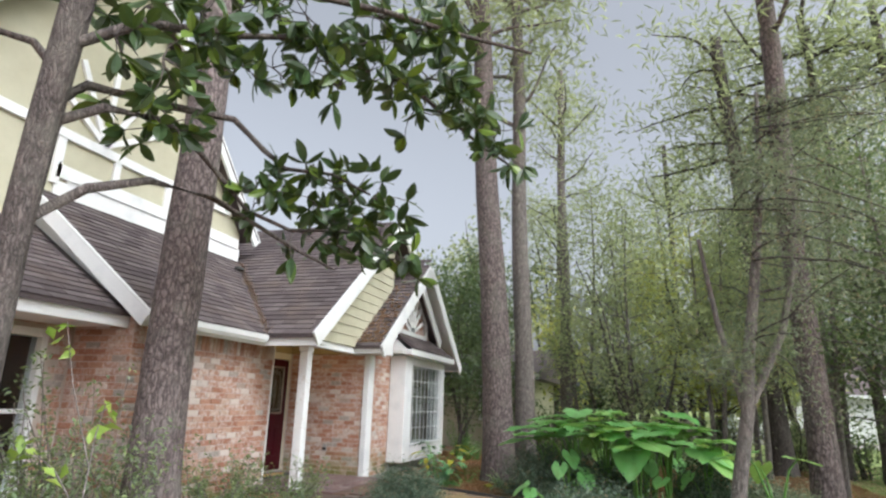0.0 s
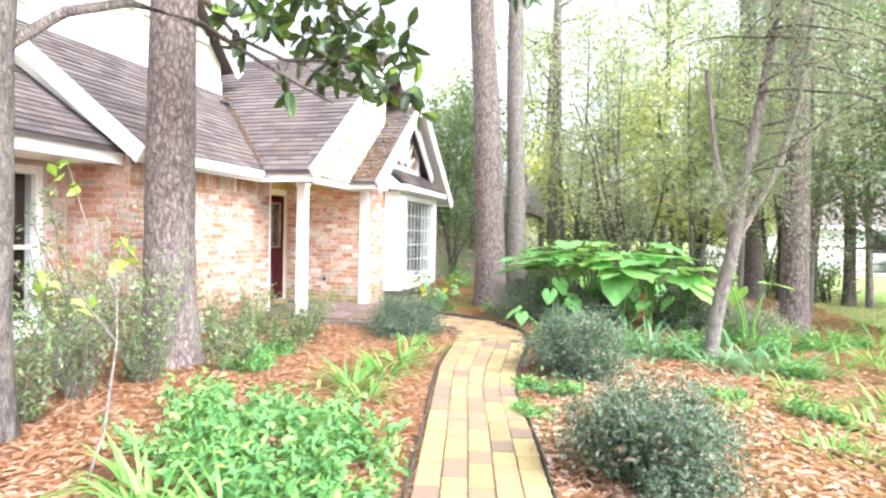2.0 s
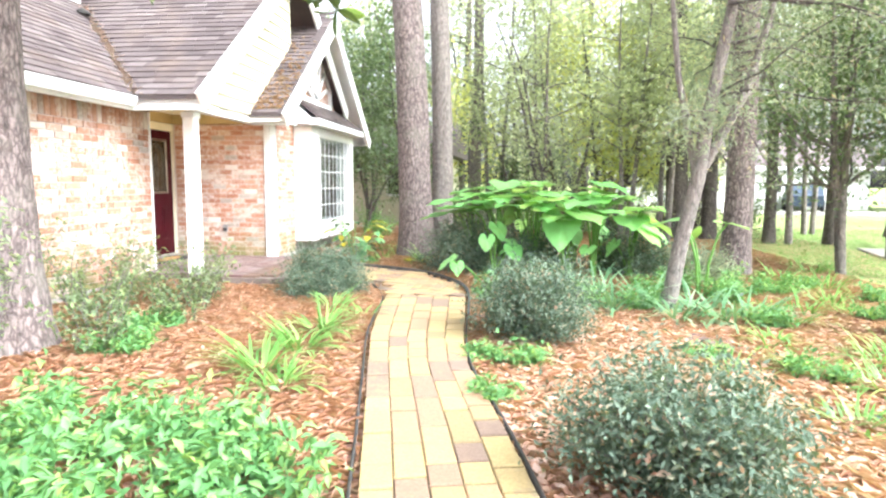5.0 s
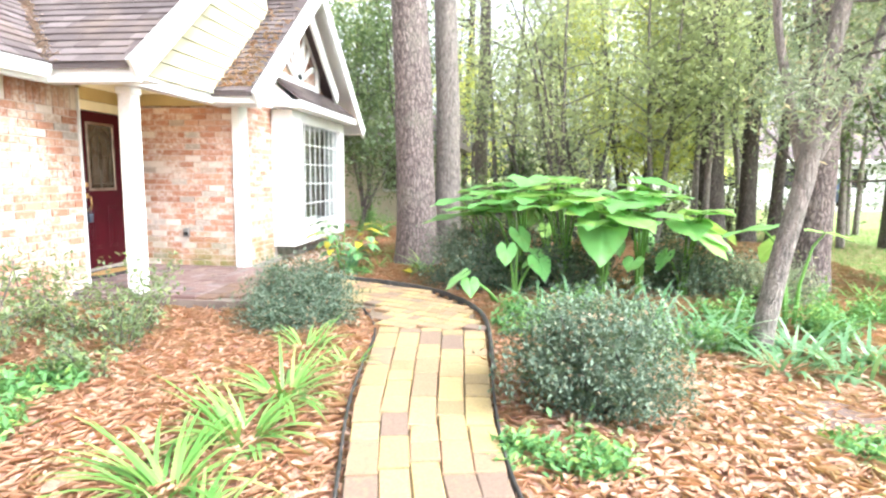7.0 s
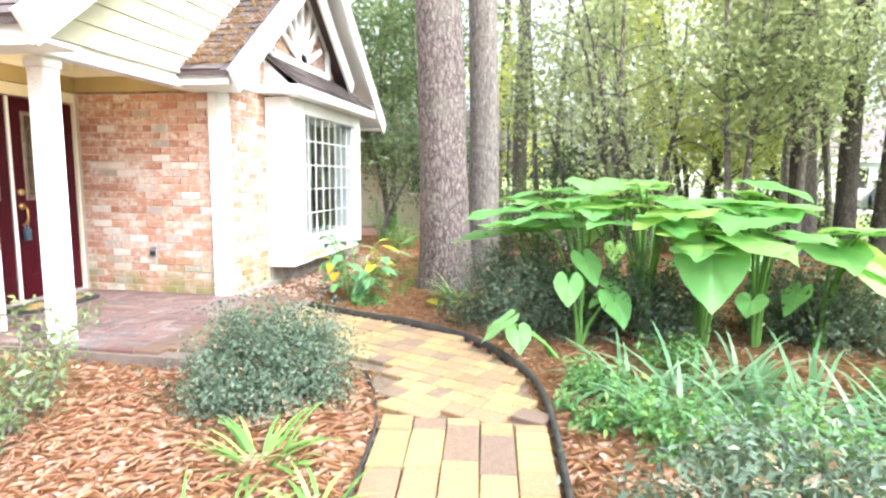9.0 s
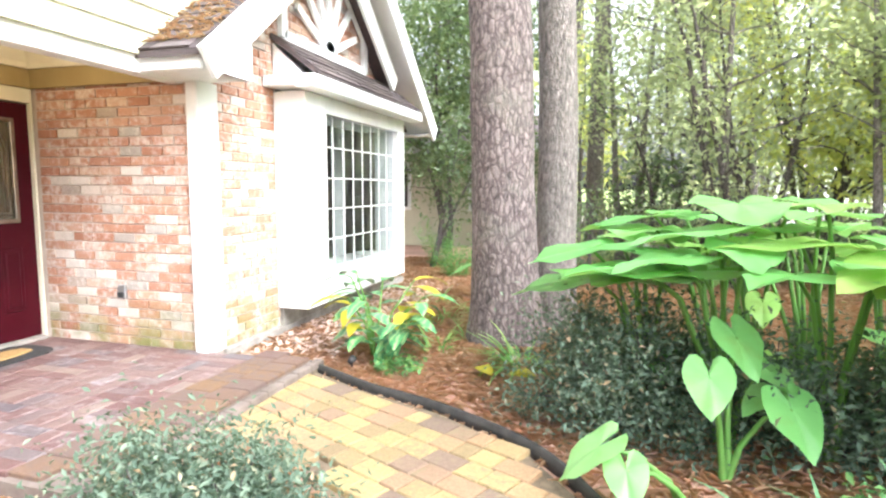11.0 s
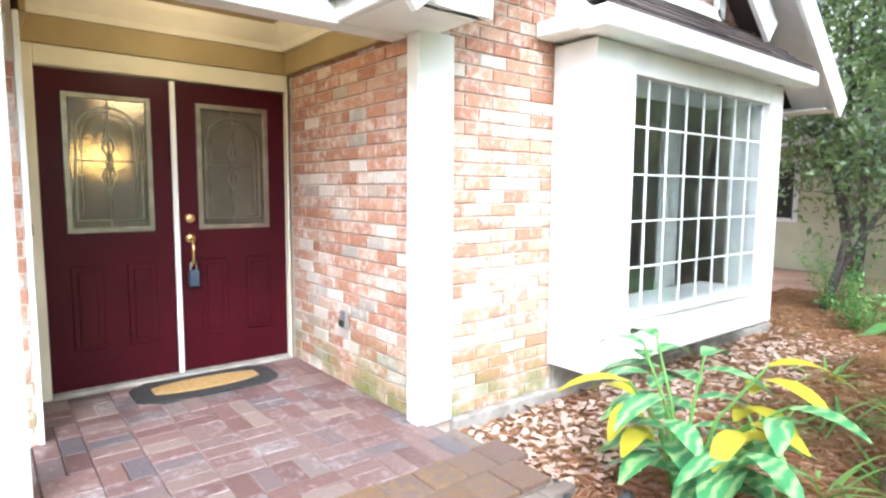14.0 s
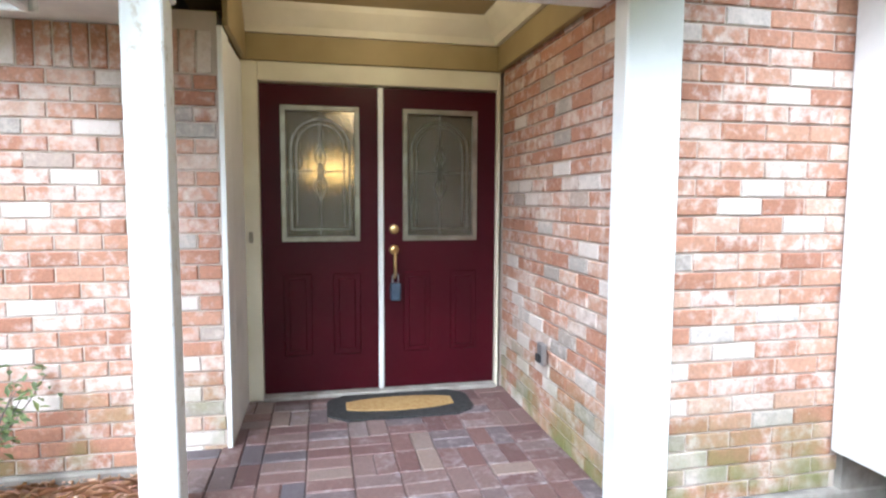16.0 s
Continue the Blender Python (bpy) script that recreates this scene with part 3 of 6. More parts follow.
roof_porch_back = roof("roof_porch_back", [(BX, BY1, zb(BY1)), (BX, 15.0, zb(BY1) - 2.75 * SB), (-9.6, 15.0, zb(BY1) - 2.75 * SB), (-9.6, BY1, zb(BY1))], "brown-grey asphalt shingle roof, far slope")
DX0, DX1, SD = -5.3, -7.4, 0.66
def zd(x): return 2.4 + (DX0 - x) * SD
roof_wing = roof("roof_wing", [(DX0, -2.2, zd(DX0)), (DX0, 6.64, zd(DX0)), (DX1, 6.64, zd(DX1)), (DX1, -2.2, zd(DX1))], "brown-grey asphalt shingle roof slope over the wing")
CX = -3.86
roof_front = roof("roof_front_gable", [(CX, CL - 0.06, gable_z(CL - 0.06, -0.05)), (CX, AP_Y, AP_Z + 0.05), (-4.5, AP_Y, AP_Z + 0.05), (-4.5, CL - 0.06, gable_z(CL - 0.06, -0.05))], "narrow brown shingle slope littered with pine straw")
roof_front_b = roof("roof_front_gable_far", [(CX, AP_Y, AP_Z + 0.05), (CX, CR + 0.06, gable_z(CR + 0.06, -0.05)), (-9.0, CR + 0.06, gable_z(CR + 0.06, -0.05)), (-9.0, AP_Y, AP_Z + 0.05)], "shingle slope on the far side of the gable")
roof_front_m = roof("roof_front_gable_mid", [(-4.5, 12.1, gable_z(12.1, -0.05)), (-4.5, AP_Y, AP_Z + 0.05), (-8.0, AP_Y, AP_Z + 0.05), (-8.0, 12.1, gable_z(12.1, -0.05))], "shingle slope behind the gable")

# rake boards
def rake(name, p, q, w, d, up, label):
    bm = bmesh.new()
    bar(bm, p, q, w, d, up)
    return structure(name, bm, M_WHITE, label)
rake("rake_entry", (AX0 + 0.02, 6.43, za(AX0) - 0.1), (AX1, 6.43, za(AX1) - 0.1), 0.2, 0.04, (0, 1, 0), "white rake board of the entry roof")
rake("rake_porch", (BX - 0.0, BY0, zb(BY0) - 0.08), (BX, BY1, zb(BY1) - 0.08), 0.24, 0.04, (1, 0, 0), "white rake board of the porch roof")
rake("rake_porch_far", (BX, BY1, zb(BY1) - 0.08), (BX, 15.0, zb(BY1) - 0.08 - 2.75 * SB), 0.24, 0.04, (1, 0, 0), "white rake board of the porch roof, far side")
rake("rake_front_near", (CX + 0.02, CL - 0.02, gable_z(CL) - 0.1), (CX + 0.02, AP_Y, AP_Z - 0.1), 0.24, 0.04, (1, 0, 0), "white rake board of the front gable")
rake("rake_front_far", (CX + 0.02, AP_Y, AP_Z - 0.1), (CX + 0.02, CR, gable_z(CR) - 0.1), 0.24, 0.04, (1, 0, 0), "white rake board of the front gable")
rake("rake_soffit_near", (-4.07, CL + 0.05, gable_z(CL) - 0.04), (-4.07, AP_Y, AP_Z - 0.1), 0.03, 0.38, (1, 0, 0), "white soffit under the gable's rake")
rake("rake_soffit_far", (-4.07, AP_Y, AP_Z - 0.1), (-4.07, CR, gable_z(CR) - 0.1), 0.03, 0.38, (1, 0, 0), "white soffit under the gable's rake")
rake("junction_trim", (DX0, 6.62, zd(DX0) + 0.08), (DX1, 6.62, zd(DX1) + 0.08), 0.14, 0.04, (0, 1, 0), "white trim board where the wing's roof meets the siding")

# lap siding: porch gable end, entry gable end
def siding(name, axis, plane, out, lo, hi, z0, z1, limit, label):
    """Lap boards as parts on a backing. limit(z) gives the run (a, b) along the wall at that height."""
    outline_z = np.linspace(z0, z1, 12)
    left, right = [(limit(z)[0], z) for z in outline_z], [(limit(z)[1], z) for z in outline_z]
    wall = structure(name, prism(left + right[::-1], axis, min(plane, plane - out * 0.06), max(plane, plane - out * 0.06)), M_SIDING, label)
    z = z0
    while z < z1 - 0.02:
        zz = min(z + 0.185, z1)
        a0, b0, a1, b1 = *limit(z), *limit(zz)
        o0, o1 = (plane + out * 0.03, plane + out * 0.012)
        pts = [(a0, z, o0), (b0, z, o0), (b1, zz, o1), (a1, zz, o1), (a0, z, plane), (b0, z, plane), (b1, zz, plane), (a1, zz, plane)]
        bm = bmesh.new()
        vs = [bm.verts.new((o, s, h) if axis == 0 else (s, o, h)) for s, h, o in pts]
        for f in ((0, 1, 2, 3), (0, 4, 5, 1), (1, 5, 6, 2), (2, 6, 7, 3), (3, 7, 4, 0)):
            bm.faces.new([vs[i] for i in f])
        bmesh.ops.recalc_face_normals(bm, faces=bm.faces)
        part("lap_board", bm, M_SIDING, wall)
        z += 0.18
    return wall
siding("wall_porch_gable", 0, -4.4, 1, 0, 0, 2.4, zb(BY1) - 0.12, lambda z: (min(BY0 + 0.12 + (z - 2.4) / SB, BY1 - 0.01), max(BY1, 12.6)), "cream lap siding on the porch gable")
siding("wall_entry_gable", 1, 6.66, -1, 0, 0, 2.38, 4.0, lambda z: (DX1 - 0.02, min(AX0 - 0.25 - (z - 2.38) / SA, AX0 - 0.2)), "cream lap siding on the entry gable's end")

# upper storey
UX, UYC, UZ = -7.2, 7.4, 8.5
upper = [(3.9, 3.0), (10.9, 3.0), (10.9, 4.7), (UYC, UZ), (3.9, 4.7)]
structure("wall_upper", prism(upper, 0, UX - 0.2, UX), M_SIDING, "cream upper-storey gable wall with white timber trim")
structure("wall_upper_side", boxes(((-13, 10.7, 3), (UX - 0.2, 10.9, 4.7)), ((-13, 3.9, 3), (UX - 0.2, 4.1, 4.7))), M_SIDING, "cream upper side walls")
def upper_trim(label, pieces, name):
    bm = bmesh.new()
    for p, q, w in pieces:
        bar(bm, (UX + 0.03, *p), (UX + 0.03, *q), w, 0.05)
    return structure(name, bm, M_WHITE, label)
upper_trim("white horizontal timber bands", [((3.85, 5.06), (10.48, 5.06), 0.14), ((6.7, 4.49), (10.82, 4.49), 0.2)], "trim_bands")
upper_trim("white upright timbers", [((6.7, 4.29), (6.7, 5), 0.13), ((7.68, 4.57), (7.68, 5), 0.12), ((8.78, 4.57), (8.78, 5), 0.12)], "trim_uprights")
upper_trim("white sunburst timber ornament", [((UYC, 5.15), (UYC + 1.3 * math.sin(a), 5.15 + 1.3 * math.cos(a)), 0.09) for a in (-1.0, -0.5, 0.0, 0.5, 1.0)], "trim_sunburst")
structure("trim_skirt", boxes(((UX, 6.9, 3.4), (UX + 0.03, 10.9, 4.39)), ((UX, 3.9, 3.1), (UX + 0.03, 6.9, 3.6)), ((UX, 6.72, 3.3), (UX + 0.04, 6.9, 4.34))), M_WHITE, "white skirt boards at the foot of the upper wall")
for nm, y1 in (("rake_upper", 11.1), ("rake_upper_far", 3.7)):
    bm = bmesh.new()
    bar(bm, (-6.9, y1, 4.55), (-6.9, UYC, UZ + 0.12), 0.22, 0.05)
    structure(nm, bm, M_WHITE, "white rake board of the upper gable")
roof("roof_upper", [(-6.87, 11.1, 4.65), (-6.87, UYC, UZ + 0.22), (-13, UYC, UZ + 0.22), (-13, 11.1, 4.65)], "dark shingle roof of the upper storey")
roof("roof_upper_far", [(-6.87, UYC, UZ + 0.22), (-6.87, 3.7, 4.65), (-13, 3.7, 4.65), (-13, UYC, UZ + 0.22)], "dark shingle roof of the upper storey")

# vent pipe at the valley
vent = tagged(new("roof_vent"), "short rusty vent pipe with a flashing cap on the shingle roof", "roof vent")
vent.location = (-6.75, 10.42, zb(10.42) - 0.2)
v_, f_ = tube_np([[((0, 0, 0), 0.05), ((0, 0, 0.34), 0.05), ((0, 0, 0.345), 0.045), ((0, 0, 0.3), 0.045)]], 12)
mesh_np("pipe", v_, f_, M_BARKD, vent, True)
v_, f_ = tube_np([[((0, 0, 0.36), 0.1), ((0, 0, 0.4), 0.095), ((0, 0, 0.44), 0.03), ((0, 0, 0.445), 0.001)]], 12)
mesh_np("cap", v_, f_, M_DARK, vent, True)

# corner post at the wall's end, and the porch post
structure("corner_trim", boxes(((-4.38, RY - 0.02, 0.1), (-4.27, RY + 0.23, 2.3)), bevel=0.006), M_WHITE, "white corner boards at the brick wall's end")
post = tagged(new("porch_post"), "square white wooden porch post, paint peeling at its foot", "post")
post.location = (-4.56, 9.5, 0.0)
part("shaft", boxes(((-0.075, -0.075, 0.0), (0.075, 0.075, 2.28)), bevel=0.008), M_POST, post)
part("cap", boxes(((-0.09, -0.09, 2.2), (0.09, 0.09, 2.275)), bevel=0.008), M_WHITE, post)

# ---- front door ----
door = tagged(new("front_door"), "dark red double front door with leaded glass and brass hardware", "door")
door.location = (DX, 0, 0)
part("frame", boxes(((-0.1, 9.64, 0.12), (0.03, 9.76, 2.3)), ((-0.1, 11.33, 0.12), (0.03, 11.42 - 0.07, 2.3)), ((-0.1, 9.76, 2.18), (0.03, 11.33, 2.3)), bevel=0.006), M_CREAM, door, "cream painted door frame")
part("threshold", boxes(((-0.1, 9.76, 0.12), (0.06, 11.33, 0.15)), bevel=0.006), M_CONCRETE, door, "worn pale threshold")
def leaf(y0, y1):
    lf = part("leaf", boxes(((-0.05, y0, 0.155), (-0.01, y0 + 0.145, 2.17)), ((-0.05, y1 - 0.15, 0.155), (-0.01, y1, 2.17)), ((-0.05, y0 + 0.145, 0.155), (-0.01, y1 - 0.15, 1.18)), ((-0.05, y0 + 0.145, 2.02), (-0.01, y1 - 0.15, 2.17))), M_DOOR, door)
    a, b, z0, z1 = y0 + 0.145, y1 - 0.15, 1.18, 2.02
    part("glass", boxes(((-0.036, a, z0), (-0.026, b, z1))), M_DGLASS, lf, "textured leaded glass")
    part("glass_frame", boxes(((-0.02, a - 0.02, z0 - 0.02), (0.006, a + 0.015, z1 + 0.02)), ((-0.02, b - 0.015, z0 - 0.02), (0.006, b + 0.02, z1 + 0.02)), ((-0.02, a, z0 - 0.02), (0.006, b, z0 + 0.015)), ((-0.02, a, z1 - 0.015), (0.006, b, z1 + 0.02)), bevel=0.004), M_CAME, lf, "brushed metal glass frame")
    c, h = (a + b) / 2, (b - a) / 2 - 0.045
    bm = bmesh.new()
    def line(pts, w=0.008):
        for p, q in zip(pts, pts[1:]):
            bar(bm, (-0.02, *p), (-0.02, *q), w, 0.012)
    zc = z1 - 0.06 - h
    arch = [(c - h * math.cos(k * math.pi / 10), zc + h * math.sin(k * math.pi / 10)) for k in range(11)]
    line([(c - h, z0 + 0.06)] + arch + [(c + h, z0 + 0.06), (c - h, z0 + 0.06)], 0.012)
    h2 = h - 0.035
    line([(c - h2, z0 + 0.095)] + [(c - h2 * math.cos(k * math.pi / 10), zc + h2 * math.sin(k * math.pi / 10)) for k in range(11)] + [(c + h2, z0 + 0.095)])
    line([(c, z1), (c, z0)]), line([(a, z1 - 0.4), (c - 0.03, z1 - 0.4)]), line([(c + 0.03, z1 - 0.4), (b, z1 - 0.4)])
    for zz, w, t in ((z1 - 0.31, 0.035, 0.09), (z1 - 0.5, 0.04, 0.1), (z1 - 0.4, 0.02, 0.06)):
        line([(c, zz - t), (c - w, zz), (c, zz + t), (c + w, zz), (c, zz - t)], 0.01)
    part("came", bm, M_LEAD, lf, "leaded scroll pattern")
    for k in (0, 1):
        p0 = y0 + 0.13 + k * ((y1 - y0) / 2 - 0.06)
        p1 = p0 + (y1 - y0) / 2 - 0.2
        part("panel", boxes(((-0.012, p0, 0.4), (0.0, p1, 0.95)), ((-0.006, p0 + 0.035, 0.435), (0.009, p1 - 0.035, 0.915)), bevel=0.006), M_DOOR, lf)
    return lf
leaf(9.765, 10.525)
leafR = leaf(10.555, 11.325)
part("astragal", boxes(((-0.03, 10.515, 0.15), (0.012, 10.55, 2.17)), bevel=0.006), M_WHITE, door, "white meeting strip")
def disc(z, y, rad, x0, x1, sides=14):
    v, f = tube_np([[((x0, y, z), rad), ((x1 - 0.006, y, z), rad), ((x1, y, z), rad * 0.7), ((x1 + 0.001, y, z), 0.001)]], sides)
    return v, f
for nm, z in (("deadbolt", 1.24), ("handle_rose", 1.1)):
    mesh_np(nm, *disc(z, 10.62, 0.032, -0.012, 0.02), M_BRASS, door, True)
v, f = tube_np([[((0.01, 10.62, 1.1), 0.012), ((0.06, 10.62, 1.08), 0.011), ((0.065, 10.62, 1.0), 0.01), ((0.05, 10.62, 0.93), 0.01), ((0.0, 10.62, 0.91), 0.012)]], 8)
mesh_np("handle", v, f, M_BRASS, door, True)
lockbox = tagged(new("key_lockbox"), "small dark blue key lockbox hanging on the door handle", "lockbox")
lockbox.location = (DX + 0.03, 10.625, 0.76)
part("case", boxes(((-0.02, -0.035, -0.0), (0.025, 0.035, 0.12)), bevel=0.008), M_LOCK, lockbox)
v, f = tube_np([[((0, -0.02, 0.11), 0.005), ((0, -0.018, 0.17), 0.005), ((0, 0.0, 0.19), 0.005), ((0, 0.018, 0.17), 0.005), ((0, 0.02, 0.11), 0.005)]], 6)
mesh_np("shackle", v, f, M_STEEL, lockbox, True)
structure("side_trim", boxes(((WA - 0.2, 9.642, 0.1), (WA + 0.0, 9.668, 2.3)), ((DX + 0.03, 9.6, 0.12), (WA - 0.205, 9.668, 2.28)), bevel=0.003), M_WHITE, "white boards lining the door recess")
bell = tagged(finish("doorbell", boxes(((DX + 0.03, 9.69, 1.16), (DX + 0.045, 9.715, 1.23)), bevel=0.004), M_CAME), "small metal doorbell button on the door frame", "doorbell")
hooks = tagged(new("mail_hook_strip"), "narrow dark metal strip on the recess wall", "bracket")
part("plate", boxes(((-5.75, 9.63, 1.55), (-5.7, 9.645, 1.75)), bevel=0.004), M_BLACK, hooks)

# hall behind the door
structure("hall_wall", boxes(((-8.6, 9.0, 0.1), (-8.5, 12.0, 2.7)), ((-8.5, 9.0, 0.1), (-6.11, 9.1, 2.7)), ((-8.5, 11.9, 0.1), (-6.11, 12.0, 2.7)), ((-8.5, 9.0, 2.6), (-6.11, 12.0, 2.7)), ((-8.5, 9.0, 0.05), (-6.11, 12.0, 0.1)), ((-6.2, 9.1, 2.3), (-6.11, 11.9, 2.6)), ((-6.2, 9.1, 0.1), (-6.11, 9.64, 2.3)), ((-6.2, 11.42, 0.1), (-6.11, 11.9, 2.3))), M_HALL, "hall walls behind the door glass, pale yellow darkened to brown for dimness")
lampf = tagged(new("hall_chandelier"), "small glowing brass hall chandelier", "chandelier")
lampf.location = (-7.3, 10.25, 1.62)
v, f = tube_np([[((0, 0, 0.65), 0.01), ((0, 0, 0.1), 0.01), ((0, 0, 0.0), 0.05), ((0, 0, -0.08), 0.02)]], 8)
mesh_np("stem", v, f, M_BRASS, lampf, True)
for k in range(5):
    a = k * 2 * math.pi / 5
    x, y = 0.16 * math.cos(a), 0.16 * math.sin(a)
    v, f = tube_np([[((0, 0, 0), 0.008), ((x * 0.6, y * 0.6, -0.06), 0.007), ((x, y, 0.0), 0.007), ((x, y, 0.03), 0.007)]], 6)
    mesh_np("arm", v, f, M_BRASS, lampf, True)
    v, f = tube_np([[((x, y, 0.03), 0.012), ((x, y, 0.06), 0.024), ((x, y, 0.1), 0.02), ((x, y, 0.13), 0.003)]], 8)
    mesh_np("bulb", v, f, M_GLOW, lampf, True)
hl = new("hall_light", bpy.data.lights.new("hall_light", "POINT"))
hl.data.energy, hl.data.color, hl.data.shadow_soft_size = 3.6, (1.0, 0.72, 0.4), 0.2
hl.location = (-7.3, 10.5, 2.3)
dl = tagged(new("porch_light"), "round recessed porch ceiling light with a pale rim", "ceiling light")
dl.location = (-5.2, 10.5, 2.62)
v, f = tube_np([[((0, 0, 0.0), 0.1), ((0, 0, -0.012), 0.095), ((0, 0, -0.012), 0.075), ((0, 0, 0.0), 0.07)]], 20)
mesh_np("rim", v, f, M_WHITE, dl, True)
v, f = tube_np([[((0, 0, -0.001), 0.07), ((0, 0, -0.006), 0.05), ((0, 0, -0.008), 0.001)]], 16)
mesh_np("lens", v, f, M_GLOW, dl, True)
pl = new("porch_glow", bpy.data.lights.new("porch_glow", "POINT"))
pl.data.energy, pl.data.color, pl.data.shadow_soft_size = 5, (1.0, 0.75, 0.42), 0.06
pl.location = (-5.2, 10.5, 2.5)

# tap on the wall
tap = tagged(new("outlet_box"), "small grey weatherproof outlet box on the brick wall", "outlet box")
tap.location = (-5.08, RY - 0.02, 0.59)
part("cover", boxes(((-0.04, -0.03, -0.06), (0.04, 0.0, 0.06)), bevel=0.006), M_STEEL, tap)
part("flap", boxes(((-0.03, -0.045, -0.045), (0.03, -0.031, 0.0)), bevel=0.004), M_BLACK, tap)

# ---- doormat ----
mat_thing = tagged(new("doormat"), "black rubber doormat with a tan coir centre before the door", "doormat")
mat_thing.location = (-5.72, 10.62, 0.122)
def scallop(hx, hy, c, n=6):
    pts = []
    for sx, sy in ((1, 1), (-1, 1), (-1, -1), (1, -1)):
        loc = [(sx * (hx - c), sy * hy), (sx * (hx - c * 0.55), sy * (hy - c * 0.25)), (sx * (hx - c * 0.35), sy * (hy - c * 0.6)), (sx * hx, sy * (hy - c))]
        pts += loc if sx * sy < 0 else loc[::-1]
    return pts
part("rubber_border", prism(scallop(0.23, 0.46, 0.12), 2, 0.0, 0.012), M_BLACK, mat_thing, "black moulded rubber border")
part("coir_centre", prism([(0.12 * math.cos(a) * (1 if abs(math.sin(a)) < 0.8 else 1), 0.34 * math.copysign(min(1, abs(math.sin(a)) * 1.15), math.sin(a))) for a in [k * math.pi / 12 for k in range(24)]], 2, 0.012, 0.02), M_COIR, mat_thing, "tan coir centre")

# ---- windows ----
def bay_window():
    w = tagged(new("bay_window"), "white boxed bay window with a leaded-look grid of small panes and a shingled top", kind="structure")
    w.name = "window_bay"
    y0, y1, xb, xf, zb0, zt = 12.45, 15.12, WC, -3.96, 0.28, 2.38
    gy0, gy1, gz0, gz1 = 12.87, 14.87, 0.6, 2.21
    for bx in (((xb, y0, zb0), (xf, gy0 - 0.001, zt)), ((xb, gy1 + 0.001, zb0), (xf, y1, zt)), ((xb - 0.2, gy0, zb0), (xf, gy1, gz0)), ((xb - 0.2, gy0, gz1), (xf, gy1, zt))):
        part("casing", boxes(bx, bevel=0.004), M_WHITE, w, "white painted casing")
    part("head", prism([(xb, 2.41), (xf + 0.02, 2.41), (xf + 0.02, 2.5), (xb, 2.84)], 1, y0 + 0.003, y1 - 0.003), M_WHITE, w, "white boarded head above the casing")
    part("cornice", boxes(((xf, y0 - 0.18, 2.38), (xf + 0.2, y1 + 0.2, 2.5)), ((xb, y0 - 0.18, 2.4), (xf, y0, 2.5)), bevel=0.01), M_WHITE, w, "white cornice board")
    part("sill", boxes(((xf - 0.1, gy0, gz0 - 0.03), (xf + 0.02, gy1, gz0 + 0.012)), bevel=0.005), M_WHITE, w)
    bm = bmesh.new()
    nv, nh = 8, 5
    for k in range(nv + 1):
        y = gy0 + (gy1 - gy0) * k / nv
        add_box(bm, (xf - 0.078, y - 0.008, gz0 + 0.012), (xf - 0.062, y + 0.008, gz1))
    part("muntin_upright", bm, M_WHITE, w, "slim white upright glazing bars")
    bm = bmesh.new()
    for k in range(1, nh):
        z = gz0 + (gz1 - gz0) * k / nh
        add_box(bm, (xf - 0.076, gy0, z - 0.006), (xf - 0.064, gy1, z + 0.006))
    part("muntin_cross", bm, M_WHITE, w, "slim white cross glazing bars")
    for i in range(nv):
        for j in range(nh):
            a, b = gy0 + (gy1 - gy0) * i / nv, gy0 + (gy1 - gy0) * (i + 1) / nv
            c, d = gz0 + (gz1 - gz0) * j / nh, gz0 + (gz1 - gz0) * (j + 1) / nh
            ob = part("pane", boxes(((xf - 0.073, a + 0.009, c + 0.007), (xf - 0.067, b - 0.009, d - 0.007))), M_GLASS, w)
            ob.visible_shadow = False
    return w
bay_window()
# room box coloured almost black in place of indoor shade
structure("room_bay", boxes(((-7.6, 12.0, 0.1), (-7.5, 16.0, 2.6)), ((-7.5, 12.0, 0.1), (-4.53, 12.1, 2.6)), ((-7.5, 15.9, 0.1), (-4.53, 16.0, 2.6)), ((-7.5, 12.0, 2.55), (-4.53, 16, 2.6)), ((-7.5, 12.0, 0.1), (-4.53, 16, 0.15))), M_DARK, "room behind the bay window, its dimness painted near black")
cur = tagged(new("curtain"), "pale sheer curtain hanging behind the bay window", "curtain")
bm = bmesh.new()
prev = None
for k in range(41):
    y = 14.25 + 0.32 * k / 40
    x = -4.62 + 0.03 * math.sin(k * 1.4)
    cur_v = (bm.verts.new((x, y, 0.5)), bm.verts.new((x, y, 2.35)))
    if prev:
        bm.faces.new((prev[0], cur_v[0], cur_v[1], prev[1]))
    prev = cur_v
part("cloth", bm, M_CURTAIN, cur, smooth=True)
part("rod", boxes(((-4.64, 12.9, 2.35), (-4.6, 14.95, 2.38)), bevel=0.005), M_WHITE, cur)
chair_ = tagged(new("armchair"), "dark upholstered armchair in the near-black painted room behind the window", "armchair")
chair_.location = (-5.6, 14.1, 0.15)
part("seat", boxes(((-0.35, -0.38, 0.12), (0.35, 0.38, 0.45)), bevel=0.05), M_BARKD, chair_)
part("backrest", boxes(((-0.42, -0.38, 0.3), (-0.22, 0.38, 0.95)), bevel=0.06), M_BARKD, chair_)
for sy in (-1, 1):
    part("armrest", boxes(((-0.35, sy * 0.45 - 0.07, 0.12), (0.35, sy * 0.45 + 0.07, 0.62)), bevel=0.04), M_BARKD, chair_)
